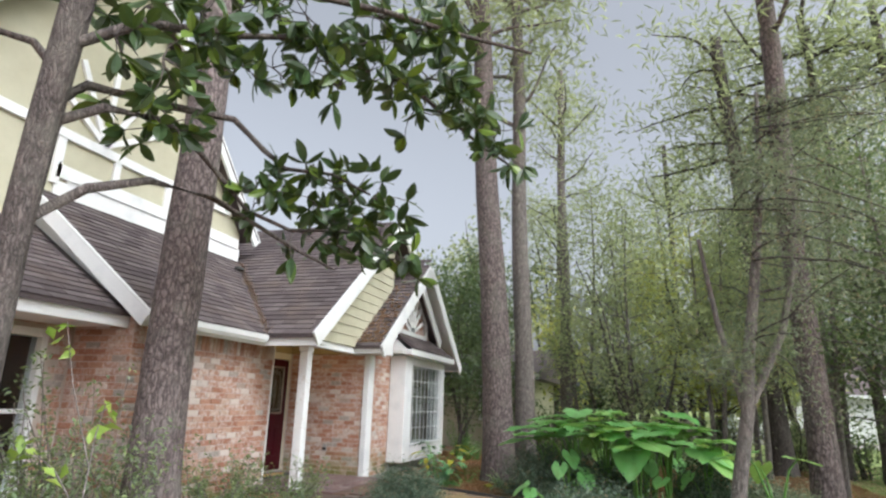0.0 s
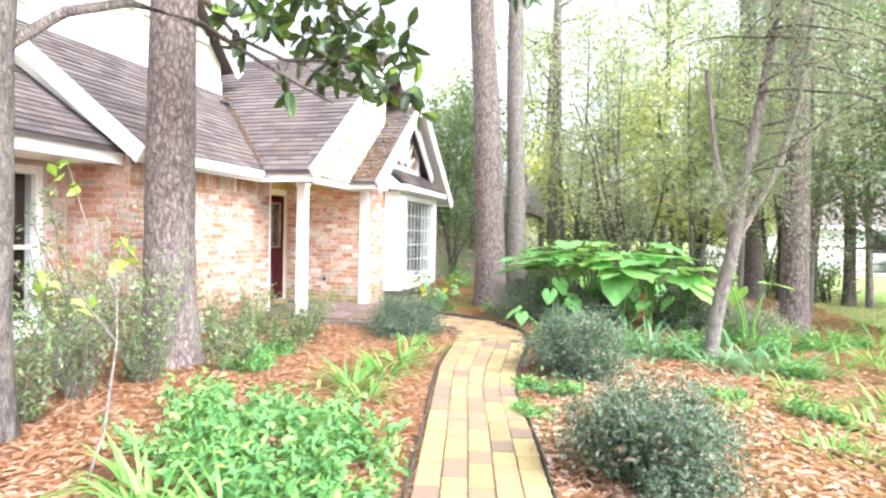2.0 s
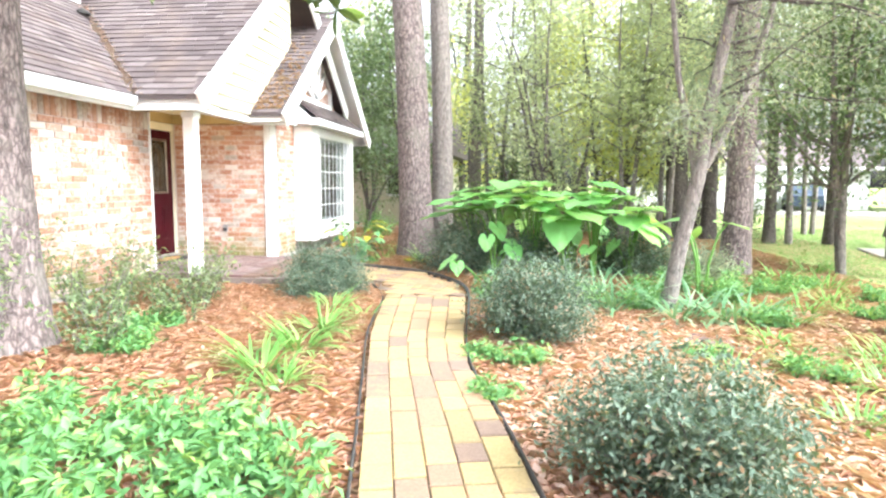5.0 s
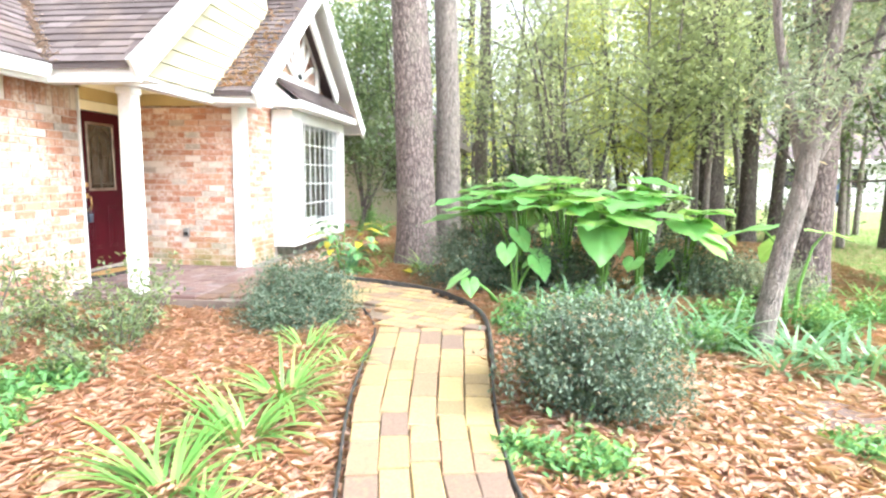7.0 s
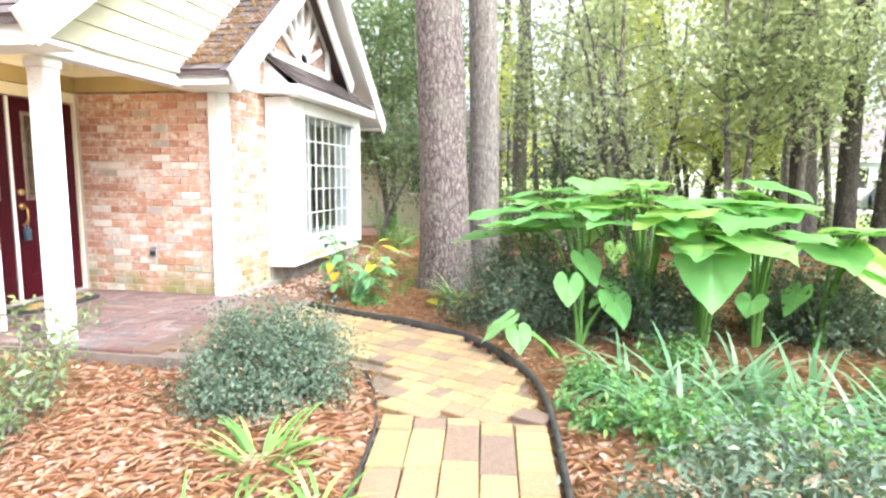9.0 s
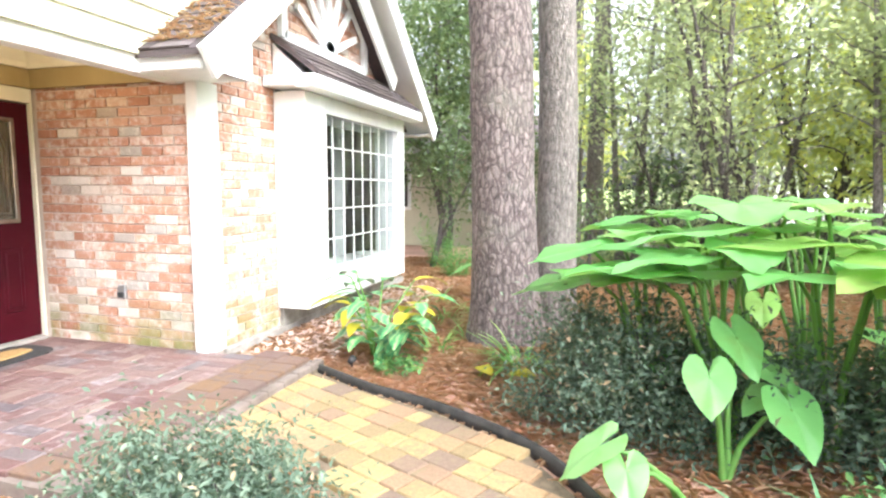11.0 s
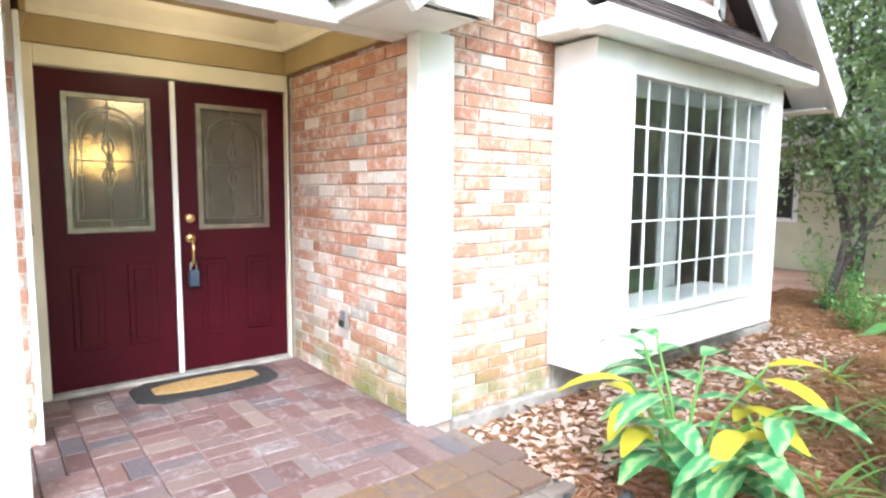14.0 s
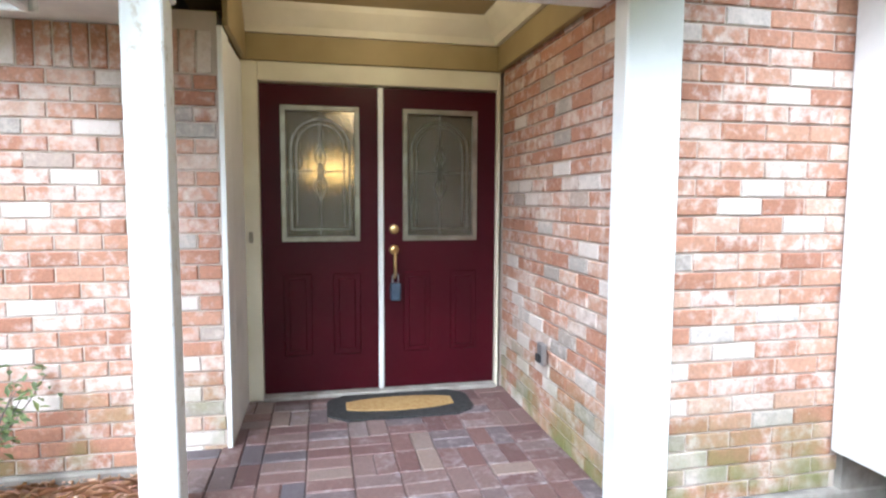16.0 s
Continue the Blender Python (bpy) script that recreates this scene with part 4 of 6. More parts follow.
for sx in (-1, 1):
    for sy in (-1, 1):
        part("leg", boxes(((sx * 0.3 - 0.025, sy * 0.36 - 0.025, 0), (sx * 0.3 + 0.025, sy * 0.36 + 0.025, 0.13))), M_BARKD, chair_)

def wing_window():
    w = tagged(new("window_wing"), "tall white sash window with dark glass", kind="structure")
    y0, y1, z0, z1 = 5.58, 6.3, 0.25, 2.17
    part("frame", boxes(((WD - 0.15, y0, z0), (WD + 0.04, y0 + 0.08, z1)), ((WD - 0.15, y1 - 0.08, z0), (WD + 0.04, y1, z1)), ((WD - 0.15, y0 + 0.08, z0), (WD + 0.04, y1 - 0.08, z0 + 0.12)), ((WD - 0.15, y0 + 0.08, z1 - 0.1), (WD + 0.04, y1 - 0.08, z1)), bevel=0.006), M_WHITE, w)
    part("meeting_rail", boxes(((WD - 0.08, y0 + 0.08, 1.2), (WD - 0.02, y1 - 0.08, 1.25)), bevel=0.004), M_WHITE, w)
    part("sill", boxes(((WD, y0 - 0.03, z0 - 0.05), (WD + 0.09, y1 + 0.03, z0)), bevel=0.006), M_WHITE, w)
    for a, b in ((z0 + 0.12, 1.2), (1.25, z1 - 0.1)):
        part("pane", boxes(((WD - 0.06, y0 + 0.08, a), (WD - 0.052, y1 - 0.08, b))), M_GLASS, w).visible_shadow = False
    return w
wing_window()
# same near-black colouring gives this room its indoor shade
structure("room_wing", boxes(((-8.2, 4.6, 0.1), (-8.1, 6.6, 2.35)), ((-8.1, 4.6, 0.1), (WD - 0.21, 4.7, 2.35)), ((-8.1, 6.5, 0.1), (WD - 0.21, 6.6, 2.35)), ((-8.1, 4.6, 2.33), (WD - 0.21, 6.6, 2.36)), ((-8.1, 4.6, 0.08), (WD - 0.21, 6.6, 0.12))), M_DARK, "room behind the wing window, its dimness painted near black")

# gable ornament: triangle frame with fan
bm = bmesh.new()
gx_, gl, gr, gb, gt = WC + 0.03, 12.6, 14.5, 2.92, 4.1
mid = (gl + gr) / 2
for p, q, w in (((gl, gb), (gr, gb), 0.13), ((gl, gb), (gl, gb + 0.45), 0.11), ((gr, gb), (gr, gb + 0.45), 0.11), ((gl, gb + 0.42), (mid, gt), 0.1), ((gr, gb + 0.42), (mid, gt), 0.1)):
    bar(bm, (gx_, *p), (gx_, *q), w, 0.05)
structure("gable_frame", bm, M_WHITE, "white timber frame in the brick gable")
bm = bmesh.new()
for a in (-1.15, -0.75, -0.38, 0.0, 0.38, 0.75, 1.15):
    L_ = 1.05 - 0.25 * abs(a)
    bar(bm, (gx_ + 0.003, mid, gb + 0.05), (gx_ + 0.003, mid + L_ * math.sin(a), gb + 0.05 + L_ * math.cos(a)), 0.075, 0.04)
structure("gable_sunburst", bm, M_WHITE, "white sunburst timber ornament in the gable")

# ---- porch floor, step, path ----
porch_base = structure("porch_slab", boxes(((DX - 0.1, 9.36, -0.05), (-3.42, RY + 0.1, 0.09)), ((-4.2, RY + 0.1, -0.05), (-3.42, RY + 0.2, 0.07))), M_STEPM, "mortared porch slab")

# pavers
def paver_mesh(name, w, d, h, material, e=0.006):
    bv = [(x * w / 2, y * d / 2, 0) for x, y in ((-1, -1), (1, -1), (1, 1), (-1, 1))] + [(x * w / 2, y * d / 2, h - e) for x, y in ((-1, -1), (1, -1), (1, 1), (-1, 1))] + [(x * (w / 2 - e), y * (d / 2 - e), h) for x, y in ((-1, -1), (1, -1), (1, 1), (-1, 1))]
    fs = [(8, 9, 10, 11)]
    for k in range(4):
        fs += [(k, (k + 1) % 4, 4 + (k + 1) % 4, 4 + k), (4 + k, 4 + (k + 1) % 4, 8 + (k + 1) % 4, 8 + k)]
    me = bpy.data.meshes.new(name)
    me.from_pydata(bv, [], fs)
    me.materials.append(material)
    return me


_pm = {}
def lay(parent, name, x, y, z, w, d, h, turn, material, r):
    key = (round(w, 3), round(d, 3), material.name)
    if key not in _pm:
        _pm[key] = paver_mesh(name, w, d, h, material)
    ob = new(name, _pm[key])
    ob.parent = parent
    ob.matrix_basis = Matrix.Translation((x, y, z + r.uniform(-0.003, 0.003))) @ Matrix.Rotation(turn + r.uniform(-0.012, 0.012), 4, "Z") @ Matrix.Rotation(r.uniform(-0.006, 0.006), 4, "X")
    return ob


LEFT = [(0.2, -1.0), (-0.03, 0.59), (-0.19, 1.73), (-0.38, 2.82), (-0.73, 3.81), (-1.03, 5.08), (-1.3, 6.23), (-1.49, 7.05), (-1.6, 7.74), (-1.75, 8.79), (-2.06, 9.56), (-2.62, 10), (-3.55, 10.06)]
RIGHT = [(1.05, -1.0), (0.81, 0.57), (0.65, 1.7), (0.44, 2.78), (0.06, 3.85), (-0.24, 5.11), (-0.55, 6.27), (-0.66, 7.08), (-0.71, 7.75), (-0.81, 8.95), (-0.94, 9.57), (-1.17, 10.05), (-1.55, 10.55), (-2.19, 10.95), (-2.84, 11.2), (-3.49, 11.55)]
def lerp_line(line, y):
    for (x0, y0), (x1, y1) in zip(line, line[1:]):
        if y0 <= y <= y1:
            return x0 + (x1 - x0) * (y - y0) / (y1 - y0)
    return line[-1][0]
outline = LEFT + RIGHT[::-1]
path_base = structure("path", prism(outline, 2, -0.06, 0.012), M_JOINT, "garden path of buff concrete pavers in long rows")
def inside(x, y, poly):
    c = False
    for (x0, y0), (x1, y1) in zip(poly, poly[1:] + poly[:1]):
        if (y0 > y) != (y1 > y) and x < (x1 - x0) * (y - y0) / (y1 - y0) + x0:
            c = not c
    return c
r = random.Random(11)
Y_TURN = 8.80
for col in range(5):
    y = -0.9 - r.random() * 0.2
    while y < Y_TURN:
        d = r.choice((0.2, 0.22, 0.3, 0.34, 0.42))
        d = min(d, max(Y_TURN - y, 0.1))
        ym = y + d / 2
        xl, xr = lerp_line(LEFT, ym), lerp_line(RIGHT, ym)
        w = (xr - xl) / 5
        x = xl + w * (col + 0.5)
        x2 = lerp_line(LEFT, ym + 0.1) * (1 - (col + 0.5) / 5) + lerp_line(RIGHT, ym + 0.1) * (col + 0.5) / 5
        lay(path_base, "paver", x, ym, 0.012, round(w - 0.008, 2), round(d - 0.008, 2), 0.035, -math.atan2(x2 - x, 0.1), M_PAVER, r)
        y += d
th = radians(24)
ct, st = math.cos(th), math.sin(th)
ox, oy = -1.29, 8.83
for row in range(-5, 27):
    u = -3.6 - r.random() * 0.2
    while u < 1.4:
        d = r.choice((0.12, 0.16, 0.16, 0.22))
        uu, vv = u + d / 2, row * 0.16 + 0.1
        x, y = ox + uu * ct + vv * st, oy - uu * st + vv * ct
        if y - 0.0 > Y_TURN + 0.07 and all(inside(x + a * 0.06, y + b * 0.06, outline) for a in (-1, 1) for b in (-1, 1)):
            lay(path_base, "paver", x, y, 0.012, round(d - 0.008, 3), 0.152, 0.035, -th, M_PAVER, r)
        u += d
# black edging strip
def strip(name, pts, label, h=0.07, w=0.03, material=M_EDGING):
    bm = bmesh.new()
    prev = None
    for i, (x, y) in enumerate(pts):
        a, b = pts[max(i - 1, 0)], pts[min(i + 1, len(pts) - 1)]
        t = Vector((b[0] - a[0], b[1] - a[1], 0)).normalized()
        nrm = Vector((-t.y, t.x, 0)) * w / 2
        p = Vector((x, y, 0))
        ring = [bm.verts.new(p - nrm + Vector((0, 0, -0.03))), bm.verts.new(p - nrm + Vector((0, 0, h))), bm.verts.new(p + nrm + Vector((0, 0, h))), bm.verts.new(p + nrm + Vector((0, 0, -0.03)))]
        if prev:
            for k in range(4):
                bm.faces.new((prev[k], prev[(k + 1) % 4], ring[(k + 1) % 4], ring[k]))
        prev = ring
    bmesh.ops.recalc_face_normals(bm, faces=bm.faces)
    return structure(name, bm, material, label, True)
def fine(line, k=5):
    out = []
    for i in range(len(line) - 1):
        p0, p1, p2, p3 = [Vector(line[max(0, min(len(line) - 1, i + j))]) for j in (-1, 0, 1, 2)]
        for s in range(k):
            t = s / k
            out.append(tuple(0.5 * (2 * p1 + (p2 - p0) * t + (2 * p0 - 5 * p1 + 4 * p2 - p3) * t * t + (3 * p1 - p0 - 3 * p2 + p3) * t ** 3)))
    return out + [line[-1]]
strip("edging_outer", fine([(x + 0.03, y + 0.02) for x, y in RIGHT[8:]]), "black plastic garden edging round the bend of the path")
strip("edging_right", fine([(x + 0.02, y + 0.02) for x, y in RIGHT[:9]]), "black plastic garden edging along the path", 0.04, 0.015)
strip("edging_inner", fine([(x - 0.03, y - 0.02) for x, y in LEFT[:11]]), "black plastic garden edging along the path", 0.035, 0.015)

# porch pavers and the step's border course
for i in range(9):
    for j in range(9):
        x, y = -5.86 + i * 0.236, 9.5 + j * 0.222
        if x > -3.92:
            continue
        if r.random() < 0.5:
            for k in (-1, 1):
                lay(porch_base, "paver", x + k * 0.059, y, 0.088, 0.115, 0.219, 0.034, 0, M_PORCH, r)
        else:
            for k in (-1, 1):
                lay(porch_base, "paver", x, y + k * 0.0555, 0.088, 0.233, 0.108, 0.034, 0, M_PORCH, r)
for i, x in enumerate((-3.77, -3.535)):
    y = 9.4 + (i % 2) * 0.1
    while y < RY + 0.12:
        lay(porch_base, "paver", x, y + 0.1, 0.088, 0.225, 0.193, 0.03, 0, M_EDGEPAVE, r)
        y += 0.2
structure("step_riser", boxes(((-3.419, 9.38, -0.05), (-3.35, RY + 0.16, 0.045))), M_JOINT, "dark face of the porch step")
y = 9.4
while y < RY + 0.15:
    lay(porch_base, "step_block", -3.37, y + 0.1, 0.046, 0.07, 0.19, 0.045, 0, M_STEPM, r)
    y += 0.198


# ---- litter on the ground ----
def on_path(x, y):
    return inside(x, y, outline) or (-6 < x < -3.3 and 9.36 < y < 11.55) or x < (WA if y > 6.66 else WD) or (RY < y < 15.95 and x < WC)
def litter(n, x0, x1, y0, y1, keep=lambda x, y: True):
    p = np.stack([rng.uniform(x0, x1, n), rng.uniform(y0, y1, n)], 1)
    ok = [not on_path(x, y) and keep(x, y) for x, y in p]
    p = p[np.array(ok)]
    z = np.array([ground_z(x, y) for x, y in p])
    return np.column_stack([p, z + rng.uniform(0, 0.02, len(p))])
tagged(leaf_cloud("fallen_leaves", litter(75000, -6, 7, -1.0, 21, lambda x, y: y < 9.3 or x > 2.5 or math.sin(x * 91 + y * 57) > 0.6), 0.045, L_DEAD, None, 0.6, 0, 0.96), "dry brown fallen leaves over the mulch", "fallen leaves", kind="stuff")
tagged(leaf_cloud("fallen_leaves_right", litter(16000, -0.3, 4.0, 3.0, 8.8), 0.075, L_DEAD, None, 0.55, 0, 0.82), "curled orange-brown fallen oak leaves", "fallen leaves", kind="stuff")
tagged(leaf_cloud("pine_straw", litter(110000, -6, 4.8, 0.5, 19), 0.17, L_STRAW, None, 0.028, 0, 0.86), "loose red-brown pine straw mulch", "pine straw", kind="stuff")

chips = np.stack([rng.uniform(-4.25, -3.35, 2600), rng.uniform(11.4, 16, 2600), rng.uniform(0.0, 0.03, 2600)], 1)
tagged(leaf_cloud("bark_chips", chips[chips[:, 0] < -3.3 - 0.35 * rng.uniform(0, 1, len(chips)) ** 2], 0.075, L_PALE, None, 0.6, 0, 0.75), "pale pinkish bark chips along the footing", "bark chips", kind="stuff")

# ---- trees ----
def trunk(name, path, material, parent, sides=14, rough=0.03, seed=1):
    v, f = tube_np(path if isinstance(path[0], list) else [path], sides, rough, seed)
    return mesh_np(name, v, f, material, parent, True)
def thing(name, label, cat, at, group=""):
    return tagged(new(name), label, cat, group) if at is None else _at(tagged(new(name), label, cat, group), at)
def _at(ob, at):
    ob.location = at
    return ob
def big_trunk(label, x, y, rad, lean, height, material, seed, forks=0, name="pine_tree"):
    """A tall trunk with a root flare; its crown is above the view."""
    r = np.random.default_rng(seed)
    t = thing(name, label, "tree", (x, y, -0.05))
    path = []
    for k in range(29):
        z = height * (k / 28) ** 1.5
        rr = rad * (1 - 0.45 * z / height) * (1 + 0.35 * math.exp(-z * 3.2))
        path.append(((lean[0] * z + 0.03 * math.sin(z * 0.9 + seed), lean[1] * z + 0.02 * math.cos(z * 1.1), z), rr))
    trunk("trunk", path, material, t, 20, 0.018, seed)
    limbs = []
    tips = []
    for k in range(9):
        z = height * (0.62 + 0.37 * r.random())
        a = r.uniform(0, 6.28)
        p = limb((lean[0] * z, lean[1] * z, z), (math.cos(a), math.sin(a), 0.35), 1.5 + 1.2 * r.random(), 0.06, 0.015, 0.18, 5, r)
        limbs.append(p)
        tips += [q for q, _ in p[2:]]
    trunk("branching", limbs, material, t, 6, 0.0, seed)["kind"] = "stuff"
    c = np.repeat(np.array(tips), 45, 0) + r.normal(0, 0.5, (len(tips) * 45, 3))
    leaf_cloud("crown", c, 0.3, L_WOOD, t, 0.12, 0.2, 0, r)
    return t
big_trunk("tall pine with thick plated grey-brown bark beside the house wall", -4.3, 6.27, 0.27, (-0.012, 0.0), 12, M_PINE, 4)
big_trunk("large pine with deeply plated bark in the pine straw bed", -2.08, 12.98, 0.32, (-0.05, 0.0), 13, M_PINE, 5)
big_trunk("smooth grey trunk standing close behind the large pine", -1.73, 13.74, 0.22, (-0.012, 0.0), 12, M_BARK, 6, name="grey_tree")
big_trunk("tall pine with furrowed grey bark at the lawn's edge", 3.12, 11.58, 0.21, (0.0, 0.0), 13, M_PINE, 7)
big_trunk("dark trunk standing in the leaf litter", 3.3, 7.75, 0.14, (0.05, 0.0), 10, M_BARKD, 8, name="dark_tree")
big_trunk("slim grey trunk in the woods", -1.59, 21.24, 0.2, (0.0, 0.01), 14, M_BARK, 9, name="grey_tree")
for i, (x, y, rad) in enumerate(((3.79, 17.53, 0.28), (4.56, 17.55, 0.18), (5.14, 17.53, 0.13), (7.16, 16.83, 0.16), (9.96, 19.44, 0.14), (5.81, 16.98, 0.13), (2.25, 24.79, 0.14), (-2.88, 28.77, 0.19))):
    big_trunk("dark trunk at the edge of the woods", x, y, rad, (0.02 * ((i * 7) % 5 - 2), 0.0), 12, M_BARKD, 20 + i, name="dark_tree")

# leaning cedar with feathery sprays
ced = thing("cedar_tree", "leaning grey cedar trunk with drooping feathery foliage", "tree", (1.44, 8.72, -0.03))
ced.scale = (0.86, 0.86, 0.86)
rc = np.random.default_rng(31)
main = [((0, 0, 0), 0.13), ((0.05, 0, 0.3), 0.1), ((0.14, 0, 0.9), 0.095), ((0.3, 0, 1.7), 0.09), ((0.38, 0.05, 2.4), 0.085), ((0.48, 0.05, 3.0), 0.075), ((0.62, 0.1, 3.8), 0.065), ((0.8, 0.15, 5.0), 0.05), ((0.9, 0.2, 6.5), 0.03)]
arms = [main, [((0.3, 0, 1.7), 0.06), ((0.5, 0.05, 2.1), 0.055), ((0.85, 0.1, 2.8), 0.05), ((1.1, 0.2, 3.7), 0.04), ((1.25, 0.2, 5.0), 0.025)], [((0.3, 0, 1.6), 0.05), ((0.2, 0.1, 2.2), 0.045), ((0.05, 0.2, 3.0), 0.04), ((-0.1, 0.2, 4.2), 0.03)]]
trunk("trunk", arms, M_BARK, ced, 12, 0.03, 3)
sprays, tips = [], []
for k in range(56):
    z = rc.uniform(2.1, 6.2)
    a = rc.normal(0.0, 1.3)
    p = limb((0.38 + 0.1 * (z - 2), 0.05, z), (math.cos(a), math.sin(a) * 0.8, 0.1), rc.uniform(0.8, 1.5) + (0.9 if abs(a) < 0.8 else 0), 0.018, 0.004, 0.18, 6, rc, -0.05)
    sprays.append(p)
    tips += [q for q, _ in p[1:]]
trunk("branching", sprays, M_BARKD, ced, 5, 0.0, 3)["kind"] = "stuff"
tp = np.array(tips)
leaf_cloud("crown", np.repeat(tp, 44, 0) + rc.normal(0, 0.16, (len(tp) * 44, 3)) * np.array([1.2, 1.2, 0.8]), 0.075, L_JUN, ced, 0.25, 0.3, 0, rc)

# broadleaf and understorey trees of the woods
def wood_tree(label, x, y, h, spread, leafm, seed, stems=3, density=1.0, size=0.13, bark=M_BARKD, low=0.25, name="understorey_tree"):
    r = np.random.default_rng(seed)
    upright = name == "small_oak"
    t = thing(name, label, "tree", (x, y, -0.03))
    paths, tips, mains = [], [], []
    for s in range(stems):
        a = r.uniform(0, 6.28)
        m = limb((0.15 * math.cos(a), 0.15 * math.sin(a), 0), ((0.06 if upright else 0.2) * math.cos(a), (0.06 if upright else 0.2) * math.sin(a), 1), h * r.uniform(0.8, 1.0), 0.03 + 0.006 * h, 0.012, 0.025 if upright else 0.07, 9, r, 0.05)
        mains.append(m)
        for k in range(int(9 * density) + 3):
            i = r.integers(max(1, int(9 * low)), 9)
            b = r.uniform(0, 6.28)
            q = limb(m[i][0], (math.cos(b), math.sin(b), 0.5), spread * r.uniform(0.4, 1.0), m[i][1] * 0.45, 0.006, 0.2, 5, r, 0.02)
            paths.append(q)
            tips += [pt for pt, _ in q[2:]]
    for m in mains:
        trunk("trunk", m, bark, t, 8, 0.0, seed)
    trunk("branching", paths, bark, t, 6, 0.0, seed)["kind"] = "stuff"
    tp = np.array(tips)
    k = int(24 * density)
    leaf_cloud("crown", np.repeat(tp, k, 0) + r.normal(0, 0.17 + 0.018 * h, (len(tp) * k, 3)), size, leafm, t, 0.5, 0.3, 0, r)
    return t
wood_tree("small dark-leaved tree beside the house corner", -4.5, 17.64, 2.73, 0.73, L_DARK, 41, 2, 0.7, 0.1, low=0.5)
wood_tree("dark evergreen shrub tree behind the house corner", -4.95, 20.95, 6.83, 1.78, L_DARK, 42, 3, 1.6, 0.14, low=0.35)
wood_tree("dark evergreen tree behind the large pine", -3.11, 18.99, 6.24, 1.46, L_DARK, 43, 3, 1.3, 0.13, low=0.3)
wood_tree("dark-leaved holly by the grey trunk", -0.38, 18.58, 3.71, 1.27, L_DARK, 44, 3, 0.6, 0.12)
wood_tree("bare-stemmed sapling with sparse yellowing leaves", 0.76, 16.86, 5.66, 1.51, L_WOOD, 45, 4, 0.55, 0.12)
wood_tree("multi-stemmed yellow-leaved tree in the woods", 2.65, 20.3, 7.43, 2.23, L_GOLD, 46, 5, 1.2, 0.17)
wood_tree("grey-green willow-leaved tree in the woods", 5, 21, 7.23, 1.99, L_WOOD, 47, 4, 1.3, 0.15)
rw = random.Random(77)
spots = []
for i in range(24):
    x = -12 + 1.65 * i + rw.uniform(-0.8, 0.8)
    spots.append((x, rw.uniform(23, 36), rw.uniform(6.5, 12)))
for i, (x, y, h) in enumerate(spots):
    if 9 < x < 18:      # the gap over the drive
        continue
    wood_tree(("yellow-green tree in the distant woods", "grey-green tree in the distant woods", "dark tree in the distant woods")[i % 3], x * (y / 30), y, h * (0.7 if x > 9 else 1), 2.6, (L_GOLD if i % 2 == 0 else L_WOOD, L_WOOD, L_JUN)[i % 3], 100 + i, 3, 0.62, 0.26, low=0.3 if x < 9 else 0.45)
for i in range(13):
    x = -1.6 + i * 0.6 + rw.uniform(-0.2, 0.2)
    wood_tree("low dark thicket shrub at the woods' edge", x, rw.uniform(16.5, 20.5), rw.uniform(0.9, 1.6), 0.7, (L_DARK, L_WOOD, L_JUN)[i % 3], 200 + i, 4, 0.4, 0.09, low=0.1, name="thicket_shrub")

# fine-leaved airy trees in the upper right
wood_tree("tall airy small-leaved oak beside the pine", 4.99, 11.87, 7.17, 2.02, L_DARK, 301, 2, 2.4, 0.085, M_BARK, 0.25, name="small_oak")
wood_tree("airy small-leaved tree by the lawn", 3.92, 13.68, 6.82, 1.71, L_JUN, 302, 2, 1.6, 0.09, M_BARK, 0.3, name="small_oak")
wood_tree("fine-leaved tree arching over the garden", 6.01, 11.12, 5.92, 2.03, L_JUN, 303, 1, 4.5, 0.08, M_BARK, 0.3, name="small_oak")

for i, (x, y, h) in enumerate(((6.89, 13.95, 6.79), (6.24, 16.93, 8.13), (8.76, 16.82, 7.62), (3.14, 16.38, 7.53), (10, 14.06, 6.53), (5.1, 18.98, 8.83), (8.06, 20.04, 8.19))):
    wood_tree("hazy grey-green fine-leaved tree at the woods' edge", x, y, h, 2.2, (L_JUN, L_WOOD)[i % 2], 320 + i, 2, 1.8, 0.11, M_BARK, 0.5, name="small_oak")

for i, (x, y, h) in enumerate(((-0.9, 19.5, 8.5), (0.5, 17.6, 7.5), (2.3, 16.4, 7.0), (1.6, 24.0, 10.0))):
    wood_tree("pale fine-leaved tree at the edge of the woods", x, y, h, 1.9, L_WOOD, 360 + i, 2, 1.5, 0.12, M_BARK, 0.35, name="small_oak")
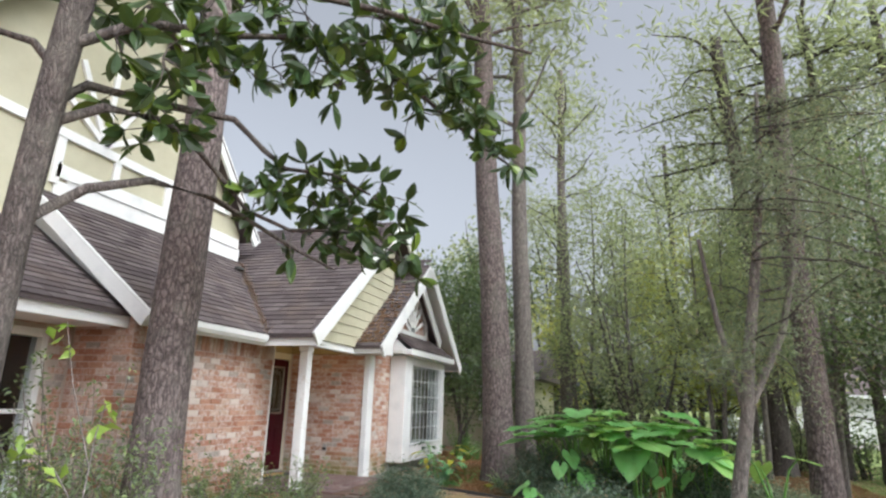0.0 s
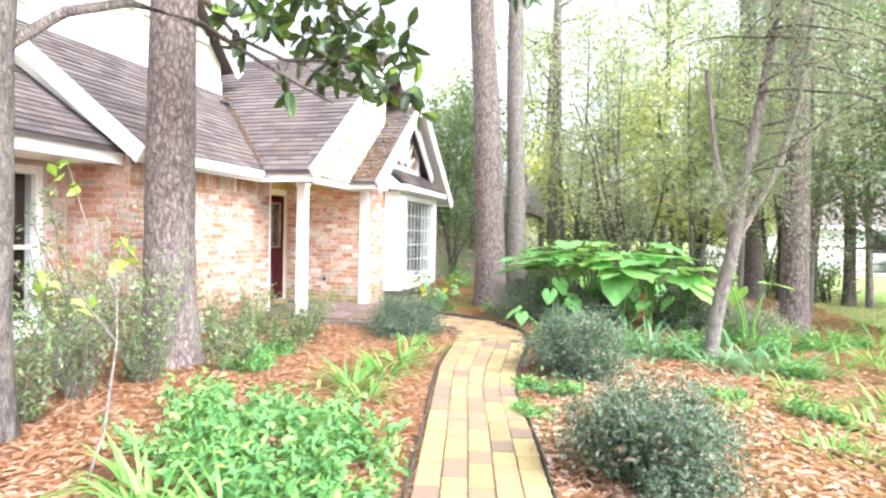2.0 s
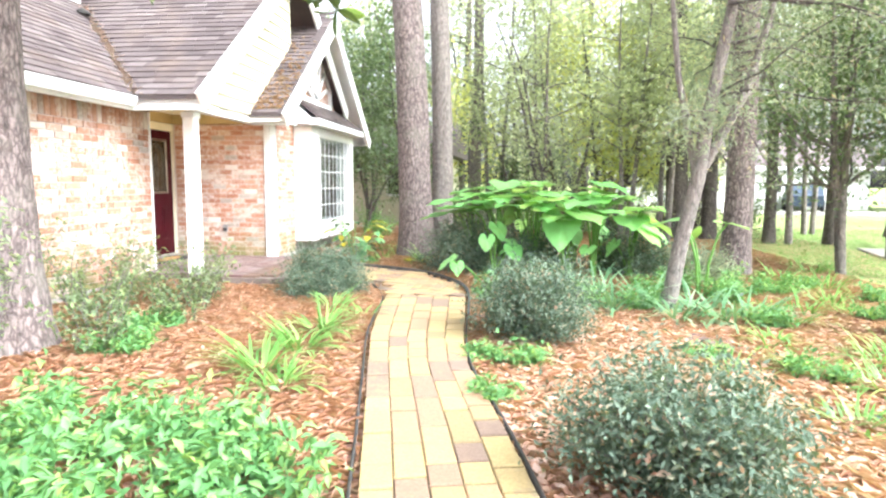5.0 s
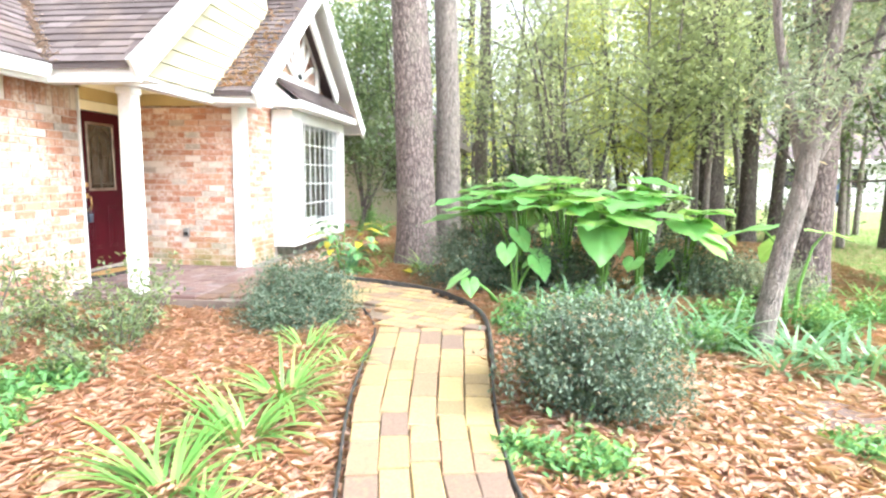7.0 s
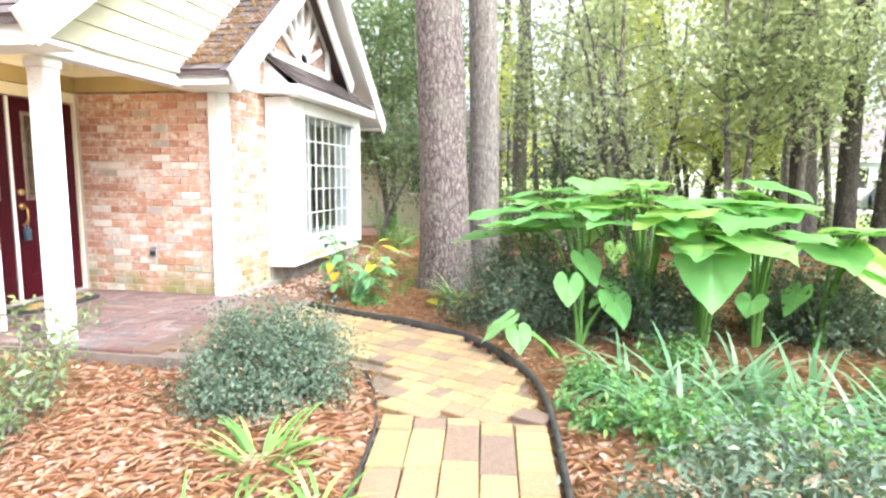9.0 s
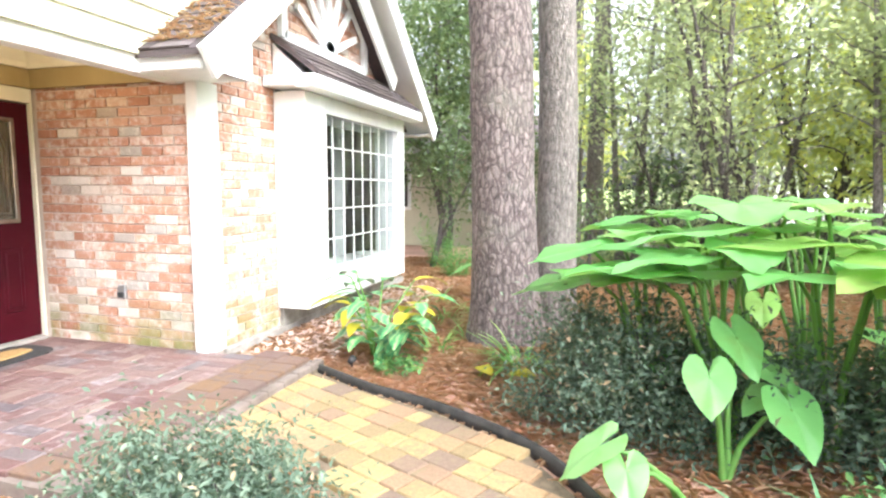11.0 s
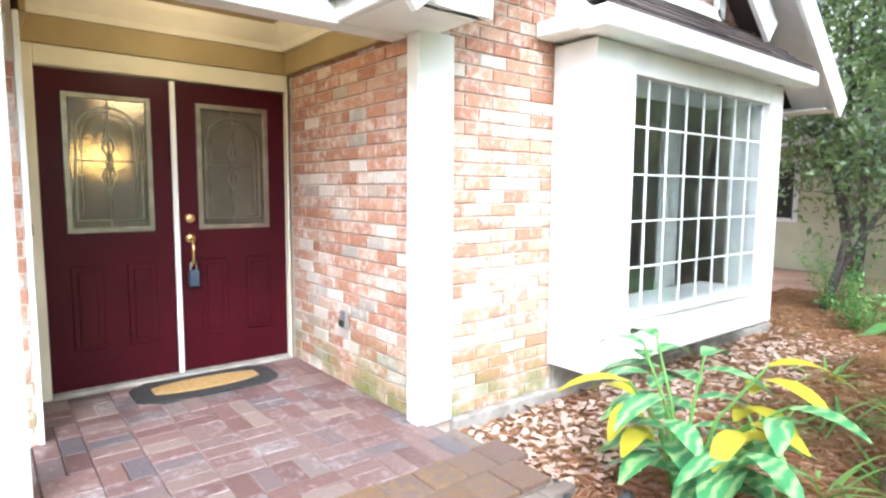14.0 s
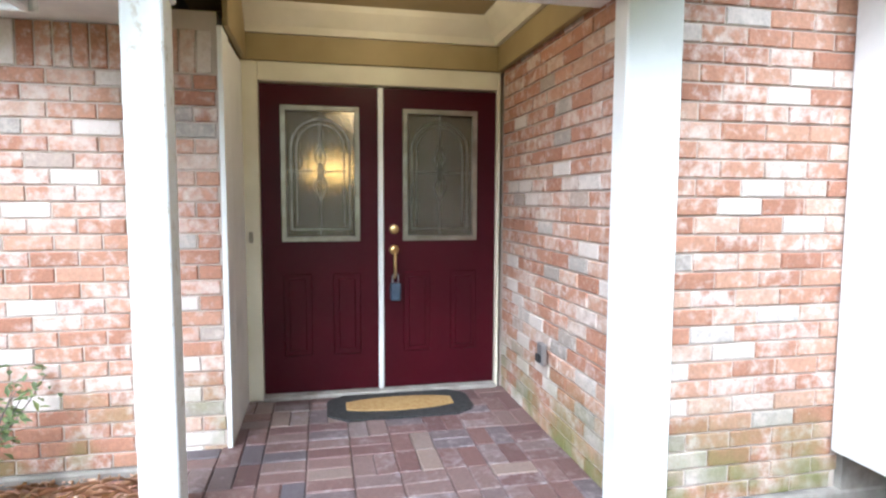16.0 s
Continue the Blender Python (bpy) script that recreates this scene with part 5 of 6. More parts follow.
# magnolia near the start
mag = thing("magnolia_tree", "magnolia with large glossy dark leaves on crooked branches", "tree", (0, 0, 0))
rm = np.random.default_rng(51)
mt = [((-3.74, 3.95, -0.04), 0.13), ((-3.73, 3.93, 0.73), 0.105), ((-3.66, 3.89, 1.75), 0.1), ((-3.64, 3.87, 2.58), 0.1), ((-3.57, 3.85, 3.33), 0.11), ((-3.43, 3.81, 4.34), 0.11), ((-3.24, 3.84, 5.72), 0.1), ((-3.11, 3.79, 7.38), 0.05)]
def branch(pts, r0, r1):
    return [(q, r0 + (r1 - r0) * i / (len(pts) - 1)) for i, q in enumerate(pts)]
MB = [
    branch([(-3.58, 3.88, 2.49), (-3.66, 3.96, 2.67), (-3.28, 4.05, 2.89), (-3.25, 4.57, 3.15), (-3.06, 5.11, 3.17), (-2.92, 5.61, 3.05), (-2.52, 5.8, 2.81), (-2.32, 6.07, 2.7)], 0.05, 0.012),
    branch([(-3.51, 3.85, 3.23), (-3.53, 3.93, 3.41), (-3.13, 3.95, 3.47), (-3.14, 4.47, 3.63), (-3.08, 4.72, 3.59), (-3.12, 5.19, 3.45), (-2.99, 5.51, 3.18), (-2.61, 5.68, 3.01), (-2.22, 6.07, 3.09), (-1.86, 6.52, 2.97)], 0.045, 0.01),
    branch([(-3.48, 3.84, 3.51), (-3.63, 4.17, 3.85), (-3.14, 4.47, 3.77), (-2.86, 5.01, 3.87), (-2.73, 5.31, 3.69), (-2.64, 5.55, 3.59), (-2.27, 5.81, 3.6), (-1.98, 6.08, 3.46)], 0.045, 0.012),
    branch([(-3.43, 3.83, 3.97), (-3.08, 4.1, 4.28), (-2.88, 4.79, 4.59), (-2.46, 5.29, 4.83), (-1.81, 5.62, 4.73), (-1.42, 6.08, 4.45), (-0.97, 6.5, 4.1), (-0.66, 6.59, 3.86)], 0.045, 0.012),
    branch([(-3.35, 3.85, 4.43), (-2.86, 4.42, 4.82), (-2.29, 5.21, 5.21), (-1.57, 5.4, 5.01), (-0.96, 5.88, 4.97), (-0.36, 6.23, 4.9)], 0.05, 0.015),
    branch([(-3.47, 3.84, 3.7), (-3.72, 3.75, 3.99), (-3.75, 3.48, 3.92), (-4.25, 3.38, 4.37)], 0.04, 0.015),
]
trunk("trunk", mt, M_BARKD, mag, 14, 0.03, 2)
for b in MB:
    trunk("limb", b, M_BARKD, mag, 8, 0.03, 2)
def magnolia_leaves(parent, twigs, r):
    cv, cf = [], []
    tw = []
    for p, rad, n in twigs:
        for _ in range(n):
            q = limb(p, r.normal(size=3) + np.array([0.2, 0.2, 0.1]), r.uniform(0.15, 0.4), 0.008, 0.004, 0.25, 3, r)
            tw.append(q)
            tip = Vector(q[-1][0])
            ax = (tip - Vector(q[0][0])).normalized()
            for k in range(6):
                d = (ax * 0.6 + Vector(r.normal(size=3)).normalized() + Vector((0, 0, -0.15))).normalized()
                L, W = r.uniform(0.16, 0.26), r.uniform(0.075, 0.11)
                s = d.cross(Vector(r.normal(size=3))).normalized()
                u = s.cross(d)
                o = len(cv)
                for t, w in ((0, 0.05), (0.3, 0.85), (0.6, 1.0), (0.85, 0.6)):
                    c = tip + d * L * t - u * L * 0.25 * t * t
                    cv += [tuple(c - s * W * w / 2 + u * 0.006), tuple(c - u * 0.003), tuple(c + s * W * w / 2 + u * 0.006)]
                c = tip + d * L - u * L * 0.25
                cv.append(tuple(c))
                for k2 in range(3):
                    b = o + 3 * k2
                    cf += [(b, b + 3, b + 4, b + 1), (b + 1, b + 4, b + 5, b + 2)]
                cf += [(o + 9, o + 12, o + 10, o + 10), (o + 10, o + 12, o + 11, o + 11)]
    me = bpy.data.meshes.new("crown")
    me.from_pydata(cv, [], [tuple(dict.fromkeys(f)) for f in cf])
    me.materials.append(L_MAG)
    ob = new("crown", me)
    ob.parent = parent
    v, f = tube_np(tw, 4)
    mesh_np("twig", v, f, M_BARKD, parent)["kind"] = "stuff"
tw = []
for q in ((-2.72, 5.77, 3.41), (-2.28, 5.81, 3.52), (-1.95, 6.08, 3.42), (-2.19, 6.07, 3.2), (-2.45, 5.9, 3.17), (-2.62, 5.78, 3.05), (-1.95, 6.31, 3.05), (-1.85, 6.42, 2.87), (-2.29, 6.06, 2.94), (-2.92, 5.5, 3.51), (-2.85, 5.6, 3.39), (-2.14, 5.96, 3.37), (-2.23, 5.96, 3.06), (-2.04, 6.18, 3.21), (-2.43, 5.78, 3.32)):
    tw.append((q, 0.01, 4))
for q in ((-3.08, 4.09, 4.42), (-2.86, 4.43, 4.57), (-2.62, 4.98, 4.91), (-2.85, 4.99, 4.41), (-2.27, 5.36, 4.58), (-1.81, 5.38, 4.71), (-1.45, 5.63, 4.94), (-1.59, 5.63, 4.44), (-1.16, 6.08, 4.77), (-1.51, 5.98, 4.28), (-1, 6.28, 4.46), (-2.7, 5.26, 4.52), (-2.04, 5.37, 4.29), (-3.65, 3.89, 4.46), (-3.04, 3.84, 3.98), (-2.83, 4.1, 3.92), (-3.1, 4.38, 3.54), (-0.74, 6.47, 3.98), (-0.91, 6.38, 4.2), (-3.11, 4.27, 3.82), (-2.41, 5.28, 5.07), (-1.68, 5.39, 4.96), (-1.12, 5.74, 4.99), (-3.73, 4.07, 4.76), (-2.69, 4.71, 4.78), (-1.33, 5.89, 4.56), (-1.79, 5.5, 4.48), (-2.94, 4.52, 4.31)):
    tw.append((q, 0.01, 6))
magnolia_leaves(mag, tw, rm)

# ---- shrubs ----
def bush(label, x, y, rx, rz, seed, material=L_BUSH, size=0.045, n=9000, name="shrub", aspect=0.4):
    r = np.random.default_rng(seed)
    t = thing(name, label, "shrub", (x, y, -0.02))
    stems, tips = [], []
    for k in range(50):
        a = k * 2.4 + r.uniform(-0.3, 0.3)
        up = r.choice((0.3, 0.7, 1.2, 2.2)) * r.uniform(0.8, 1.2)
        q = limb((0.06 * math.cos(a), 0.06 * math.sin(a), 0.02), (math.cos(a), math.sin(a), up * rz / rx), min(math.hypot(rx, rz * up), max(rx, rz)) * r.uniform(0.8, 1.0), 0.011, 0.003, 0.13, 6, r)
        stems.append(q)
        tips += [p for p, _ in q[2:]]
    trunk("branching", stems, M_BARKD, t, 5, 0.0, seed)["kind"] = "stuff"
    tp = np.array(tips)
    k = max(1, n // len(tp))
    c = np.repeat(tp, k, 0) + r.normal(0, 1, (len(tp) * k, 3)) * np.repeat(r.uniform(0.05, 0.14, len(tp)), k)[:, None] * rx / 0.6
    c[:, 2] = np.abs(c[:, 2])
    leaf_cloud("foliage", c, size, material, t, aspect, -0.3, 0, r)
    return t
bush("rounded grey-green azalea bush at the porch's edge", -2.6, 9.1, 0.54, 0.53, 61, n=24700, size=0.037)
bush("dark green azalea bush with dead twigs beside the path", -0.04, 7.3, 0.51, 0.66, 62, n=22800, size=0.037)
bush("low dark green bush with curled brown leaves beside the path", 0.53, 4.69, 0.46, 0.62, 63, n=20900, size=0.037)
bush("dark grey-green bush under the large leaves", -1.05, 11.31, 0.7, 0.8, 65, n=22000, size=0.042)
bush("dark bush behind the elephant ears", -0.01, 11.1, 0.73, 0.64, 66, n=8000, size=0.055)
bush("dark bush under the elephant ears", 1.53, 11.15, 0.71, 0.67, 67, n=8000, size=0.055)
bush("dark bush by the cedar", 2.31, 10.67, 0.52, 0.52, 68, L_JUN, 0.05, 6000)

for x, y, rx, z in ((0.55, 4.69, 0.34, 0.49), (-0.07, 7.31, 0.4, 0.59)):
    rb = np.random.default_rng(int(y * 100))
    a, d = rb.uniform(0, 6.28, 110), np.sqrt(rb.uniform(0, 1, 110))
    pts = np.stack([x + rx * d * np.cos(a), y + rx * d * np.sin(a), z * (1 - 0.6 * d * d) + rb.normal(0, 0.05, 110)], 1)
    tagged(leaf_cloud("caught_leaves", pts, 0.065, L_DEAD, None, 0.5, 0.3, 0, rb), "curled pale dead leaves caught in the bush", "fallen leaves", kind="stuff")

# ---- elephant ears ----
def heart(L, W):
    """Rim of a heart-shaped leaf round its stalk, tip ahead."""
    half = [(0.72, 0.0), (0.62, 0.1), (0.5, 0.22), (0.34, 0.36), (0.14, 0.47), (-0.06, 0.5), (-0.24, 0.45), (-0.36, 0.34), (-0.4, 0.22), (-0.34, 0.1), (-0.12, 0.015)]
    rim = [(x, -y) for x, y in half[::-1]] + half[1:]
    return [(x * L, y * W) for x, y in rim]
def ear_plant(x, y, leaves, seed):
    r = np.random.default_rng(seed)
    t = thing("elephant_ear_plant", "elephant ear plant with huge bright green heart-shaped leaves on tall stalks", "plant", (x, y, 0), "elephant ear plants")
    for hx, hy, hz, size, head in leaves:
        a = head
        stalk = [((0.04 * math.cos(a), 0.04 * math.sin(a), 0), 0.022), ((hx * 0.25, hy * 0.25, hz * 0.45), 0.016), ((hx * 0.6, hy * 0.6, hz * 0.85), 0.012), ((hx, hy, hz), 0.009)]
        v, f = tube_np([stalk], 6)
        mesh_np("stalk", v, f, L_LILY, t, True)
        L, W = size, size * r.uniform(0.72, 0.85)
        rim = heart(L, W)
        pitch = r.uniform(-0.12, 0.22) if hz > 0.88 else r.uniform(0.35, 0.9)
        verts, faces = [], []
        rings = (0.0, 0.35, 0.7, 1.0)
        ph = r.uniform(0, 6)
        for q in rings:
            for i, (px, py) in enumerate(rim):
                X, Y = px * q, py * q
                Z = 0.08 * abs(Y) / W * L - 0.14 * (X / L) ** 2 * L - 0.12 * (Y / W) ** 2 * L + 0.03 * L * math.sin(i * 1.7 + ph) * q
                verts.append((X * math.cos(pitch) + Z * math.sin(pitch), Y, -X * math.sin(pitch) + Z * math.cos(pitch)))
        k = len(rim)
        for j in range(3):
            for i in range(k - 1):
                faces.append((j * k + i, j * k + i + 1, (j + 1) * k + i + 1, (j + 1) * k + i))
        V = np.array(verts)
        ca_, sa_ = math.cos(a), math.sin(a)
        V = np.stack([V[:, 0] * ca_ - V[:, 1] * sa_ + hx, V[:, 0] * sa_ + V[:, 1] * ca_ + hy, V[:, 2] + hz], 1)
        mesh_np("leaf", V, faces, L_EAR, t, True)
    return t
re_ = random.Random(5)
EARS = [(-0.87, 11.36), (-0.47, 10.99), (-0.43, 11.65), (0.03, 10.96), (0.14, 11.76), (0.46, 10.7), (0.55, 11.29), (0.9, 10.79), (1.06, 11.52), (1.41, 10.84), (-0.1, 12.19), (0.71, 12.12)]
for i, (x, y) in enumerate(EARS):
    lv = []
    for k in range(7):
        away = math.atan2(y - 11.41, (x - 0.30) * 0.6)
        a = away + re_.uniform(-1.1, 1.1) if k < 5 else re_.uniform(-2.6, -0.6)
        d = re_.uniform(0.08, 0.5)
        px, py = x + d * math.cos(a), y + d * math.sin(a)
        rim = min(1.0, math.hypot((px - 0.30) / 1.72, (py - 11.41) / 1.09))
        top = 1.5 - 0.42 * rim ** 2
        lv.append((d * math.cos(a), d * math.sin(a), top - re_.uniform(0.0, 0.3) if k < 6 else re_.uniform(0.42, 0.75), re_.uniform(0.48, 0.76) if k < 6 else re_.uniform(0.22, 0.31), a))
    ear_plant(x, y, lv, 70 + i)
ear_plant(-0.55, 10.56, [(-0.1, -0.1, 0.56, 0.32, -1.6), (0.28, -0.05, 0.42, 0.36, -1.2), (0.05, 0.1, 0.72, 0.34, -1.0)], 90)
ear_plant(-0.73, 10.22, [(-0.42, -0.12, 0.3, 0.34, 3.5), (-0.3, -0.2, 0.24, 0.26, -1.4)], 93)
ear_plant(2.08, 9.63, [(-0.35, -0.1, 0.95, 0.5, 2.9), (0.3, 0.1, 0.9, 0.4, 0.1), (-0.1, 0.25, 0.75, 0.36, 1.8)], 91)
ear_plant(-2.7, 15.16, [(-0.25, -0.15, 0.45, 0.5, 3.4), (0.1, -0.25, 0.4, 0.45, -1.3), (0.2, 0.2, 0.5, 0.4, 0.7)], 92)

# ---- strap-leaved clumps ----
def clump(label, x, y, n, length, width, material, seed, spread=0.1, arch=1.0, name="lily_clump"):
    r = np.random.default_rng(seed)
    a = r.uniform(0, 6.283, n)
    d = spread * np.sqrt(r.uniform(0, 1, n))
    roots = np.stack([d * np.cos(a), d * np.sin(a), np.zeros(n)], 1)
    t = thing(name, label, "plant", (x, y, -0.02))
    blades("foliage", roots, a + r.normal(0, 0.5, n), length * r.uniform(0.6, 1.15, n), width, arch, material, t, rnd=r)
    return t
LB = "clump of bright green strap-shaped lily leaves"
for i, (x, y, n, L) in enumerate(((-3.1, 13.0, 30, 0.3), (-2.7, 12.6, 30, 0.34), (-3.3, 14.6, 26, 0.36), (-2.95, 13.7, 40, 0.4), (-2.2, 8.17, 54, 0.41), (-1.98, 7.16, 76, 0.53), (-1.97, 6.59, 80, 0.53), (-2.06, 6.05, 80, 0.52), (-1.8, 5.73, 50, 0.4), (-1.92, 3.37, 80, 0.53), (-2.26, 3.61, 60, 0.5), (-1.49, 3.4, 80, 0.5), (-1.1, 3.51, 60, 0.42), (-1.78, 3.21, 60, 0.54), (-1.76, 7.84, 24, 0.32), (-1.84, 12.14, 80, 0.55), (-2.41, 12.89, 24, 0.29), (-2.61, 13.97, 26, 0.36), (-2.06, 14.77, 24, 0.4), (-2.62, 12.33, 16, 0.21))):
    clump(LB, x, y, n, L, 0.032, L_LILY, 400 + i)
for i, (x, y, L) in enumerate(((-0.23, 9.57, 0.45), (0.11, 9.5, 0.49), (0.44, 9.11, 0.49), (0.84, 9.45, 0.54), (0.87, 8.69, 0.49), (1.27, 9.1, 0.48), (1.78, 8.7, 0.43), (1.96, 8.2, 0.42), (2.28, 8.56, 0.41), (-0.11, 9.03, 0.4), (0.5, 9.77, 0.44), (1.47, 8.28, 0.39), (0.31, 8.63, 0.4))):
    clump("clump of long grey-green strap leaves", x, y, 64, L * 1.35, 0.042, L_LIRI, 430 + i, 0.18, 1.1)
for i, (x, y) in enumerate(((1.9, 6.63), (2.8, 6.49), (2, 5.59), (1.35, 6.41), (3.35, 8.75), (2.57, 9.68), (3.91, 9.53), (3.19, 9.98), (4.39, 10.99), (4.51, 12.64), (5.07, 12.68), (2.62, 7.04), (4.81, 10.03), (3.39, 8.64), (2.35, 8.28), (2.09, 11.34), (3.61, 10.35))):
    clump("small tuft of yellow-green strap leaves in the leaf litter", x, y, 40, 0.32, 0.018, L_LILY, 450 + i, 0.12)

# ---- leafy perennials ----
def herb(label, x, y, h, n, seed, material=L_HERB, spread=0.25, size=0.07, name="leafy_perennial", wood=M_BARKD):
    r = np.random.default_rng(seed)
    t = thing(name, label, "plant", (x, y, -0.02))
    stems, tips = [], []
    for k in range(n):
        a = r.uniform(0, 6.28)
        q = limb((0.08 * math.cos(a), 0.08 * math.sin(a), 0), (spread * math.cos(a) / h, spread * math.sin(a) / h, 1), h * r.uniform(0.6, 1.1), 0.006, 0.003, 0.1, 6, r)
        stems.append(q)
        tips += [p for p, _ in q[1:]]
    trunk("branching", stems, L_LILY if material is L_HERB else wood, t, 4, 0.0, seed)["kind"] = "stuff"
    tp = np.array(tips)
    leaf_cloud("foliage", np.repeat(tp, 9, 0) + r.normal(0, 0.045, (len(tp) * 9, 3)), size, material, t, 0.42, 0.1, 0.25, r)
    return t
L_AIRY = leaf_mat("airy_leaf", [(0.0, (0.12, 0.17, 0.1)), (0.7, (0.2, 0.28, 0.15)), (1.0, (0.38, 0.48, 0.2))], 0.6, 0.4)
rh = random.Random(9)
for i, (x, y, h) in enumerate(((-1.25, 4.28, 0.31), (-1.09, 3.81, 0.29), (-1.6, 4.1, 0.36), (-2, 4, 0.36), (-2.3, 4.62, 0.37), (-1.9, 4.89, 0.3), (-1.54, 4.62, 0.27), (-2.39, 4.06, 0.36), (-1.44, 3.76, 0.34), (-2.75, 4.77, 0.35), (-3.53, 7.02, 0.18), (-3.36, 6.33, 0.18))):
    herb("leafy green perennial with whorled leaves", x, y, h * 1.1, 13, 500 + i, spread=0.3, size=0.075)
for i, (x, y, h) in enumerate(((1.49, 9.56, 0.26), (2.26, 9.2, 0.29), (1.14, 8.71, 0.26), (2.76, 10.77, 0.26), (1.88, 9.87, 0.35), (0.04, 3.73, 0.12), (-0.48, 6.56, 0.11), (-0.33, 5.77, 0.1), (-0.16, 6.61, 0.12), (-2.73, 11.69, 0.13), (-0.43, 9.52, 0.22), (0.08, 10.1, 0.27), (-0.19, 8.7, 0.31), (0.17, 8.52, 0.34), (0.55, 8.75, 0.31), (-0.58, 9.01, 0.17), (2.25, 8.07, 0.21), (3.57, 10.41, 0.2), (1.98, 6.52, 0.16))):
    herb("small bright green leafy plant in the mulch", x, y, h, 12, 520 + i, spread=0.16, size=0.06)
for i, (x, y, h) in enumerate(((-3.71, 8.06, 0.69), (-3.44, 7.4, 0.41), (-4.18, 8.23, 0.55), (-4.49, 7.52, 0.55), (-4.85, 8.41, 0.74), (-3.9, 4.27, 1.29), (-4.07, 4.89, 1.66), (-3.97, 5.54, 1.25), (-3.84, 8.44, 0.74), (-3.59, 6.31, 0.64), (-5.14, 6.74, 1.2), (-4.87, 5.62, 1.08), (-5.37, 8.03, 0.76), (-4.07, 6.87, 0.92))):
    herb("thin airy shrub with small grey-green leaves before the brick wall", x, y, h, 11 if y > 6.3 else 26, 540 + i, L_AIRY, 0.4, 0.06, "airy_shrub", M_BARK)

# sapling with a few large yellow-green leaves
L_SAP = leaf_mat("sapling_leaf", [(0.0, (0.3, 0.5, 0.08)), (1.0, (0.5, 0.65, 0.14))], 0.4, 0.5)
rs = np.random.default_rng(71)
sap = thing("sapling", "spindly bare-stemmed sapling with a few large yellow-green leaves", "tree", (-2.59, 3.6, -0.02))
sap.scale = (0.85, 0.85, 0.85)
twigs_ = [branch([(0, 0, 0), (0.0, 0.15, 0.35), (-0.35, 0.6, 0.85), (-0.75, 1.0, 1.4), (-0.8, 1.1, 1.65)], 0.012, 0.004), branch([(-0.35, 0.6, 0.85), (-1.0, 0.9, 1.1), (-1.5, 1.1, 1.2), (-1.8, 1.2, 1.28)], 0.008, 0.003), branch([(-0.6, 0.85, 1.15), (-1.1, 1.0, 1.8), (-1.55, 1.2, 2.4)], 0.007, 0.003)]
trunk("stem", twigs_, M_BARK, sap, 6, 0.0, 5)
tips_ = np.array([(-0.75, 1.0, 1.4), (-0.8, 1.1, 1.62), (-0.72, 1.1, 1.5), (-1.5, 1.1, 1.2), (-1.8, 1.2, 1.28), (-1.7, 1.15, 1.15), (-1.55, 1.2, 2.4), (-1.3, 1.1, 2.1), (-1.6, 1.15, 2.25), (-1.0, 0.9, 1.1)])
leaf_cloud("foliage", np.repeat(tips_, 3, 0) + rs.normal(0, 0.05, (30, 3)), 0.15, L_SAP, sap, 0.55, 0.5, 0, rs)

# ---- variegated shell ginger ----
def ginger(x, y):
    r = random.Random(3)
    t = thing("shell_ginger", "variegated shell ginger with drooping green and yellow striped leaves", "plant", (x, y, -0.02))
    for s in range(9):
        a = s * 0.8 + r.uniform(-0.2, 0.2)
        lean = r.uniform(0.15, 0.45)
        h = r.uniform(0.35, 0.72)
        q = [((0.03 * math.cos(a), 0.03 * math.sin(a), 0), 0.01), ((lean * 0.4 * math.cos(a), lean * 0.4 * math.sin(a), h * 0.6), 0.009), ((lean * math.cos(a), lean * math.sin(a), h), 0.006)]
        v, f = tube_np([q], 6)
        mesh_np("cane", v, f, L_LILY, t, True)
        for k in range(8):
            u = 0.3 + 0.7 * k / 7
            p = Vector(q[0][0]).lerp(Vector(q[2][0]), u)
            b = a + (1.1 if k % 2 else -1.1) + r.uniform(-0.3, 0.3)
            if k == 7:
                b = a
            L, W = r.uniform(0.26, 0.38), r.uniform(0.095, 0.125)
            V, F = [], []
            for j in range(6):
                tt = j / 5
                c = p + Vector((math.cos(b), math.sin(b), 0.4)) * L * tt * 0.92 - Vector((0, 0, 1)) * L * 0.55 * tt * tt
                w = W * math.sin(math.pi * min(1, tt * 0.93 + 0.05)) ** 0.7
                sd = Vector((-math.sin(b), math.cos(b), 0))
                V += [tuple(c - sd * w / 2), tuple(c - Vector((0, 0, 0.006))), tuple(c + sd * w / 2)]
            for j in range(5):
                F += [(3 * j, 3 * j + 3, 3 * j + 4, 3 * j + 1), (3 * j + 1, 3 * j + 4, 3 * j + 5, 3 * j + 2)]
            yellow = (s in (1, 5) and k > 1) or (s == 0 and k > 4)
            mesh_np("leaf", V, F, L_YEL if yellow else L_GINGER, t, True)
L_GINGER, n_, l_, b_ = mat("striped_ginger_leaf", 0.35)
wv = n_.new("ShaderNodeTexWave")
wv.inputs["Scale"].default_value, wv.inputs["Distortion"].default_value, wv.inputs["Detail"].default_value = 5, 9, 3
tc = n_.new("ShaderNodeTexCoord")
l_.new(tc.outputs["Object"], wv.inputs["Vector"])
l_.new(ramp(n_, l_, wv.outputs["Fac"], [(0.4, (0.06, 0.22, 0.08)), (0.7, (0.13, 0.34, 0.12)), (0.95, (0.27, 0.40, 0.17))]), b_.inputs["Base Color"])
ginger(-3.07, 12.03)
lamp_ = tagged(new("path_light"), "small black low-voltage garden spotlight on a stake", "garden light")
lamp_.location = (-3.13, 11.66, 0.0)
v, f = tube_np([[((0, 0, -0.05), 0.008), ((0, 0, 0.06), 0.008)]], 6)
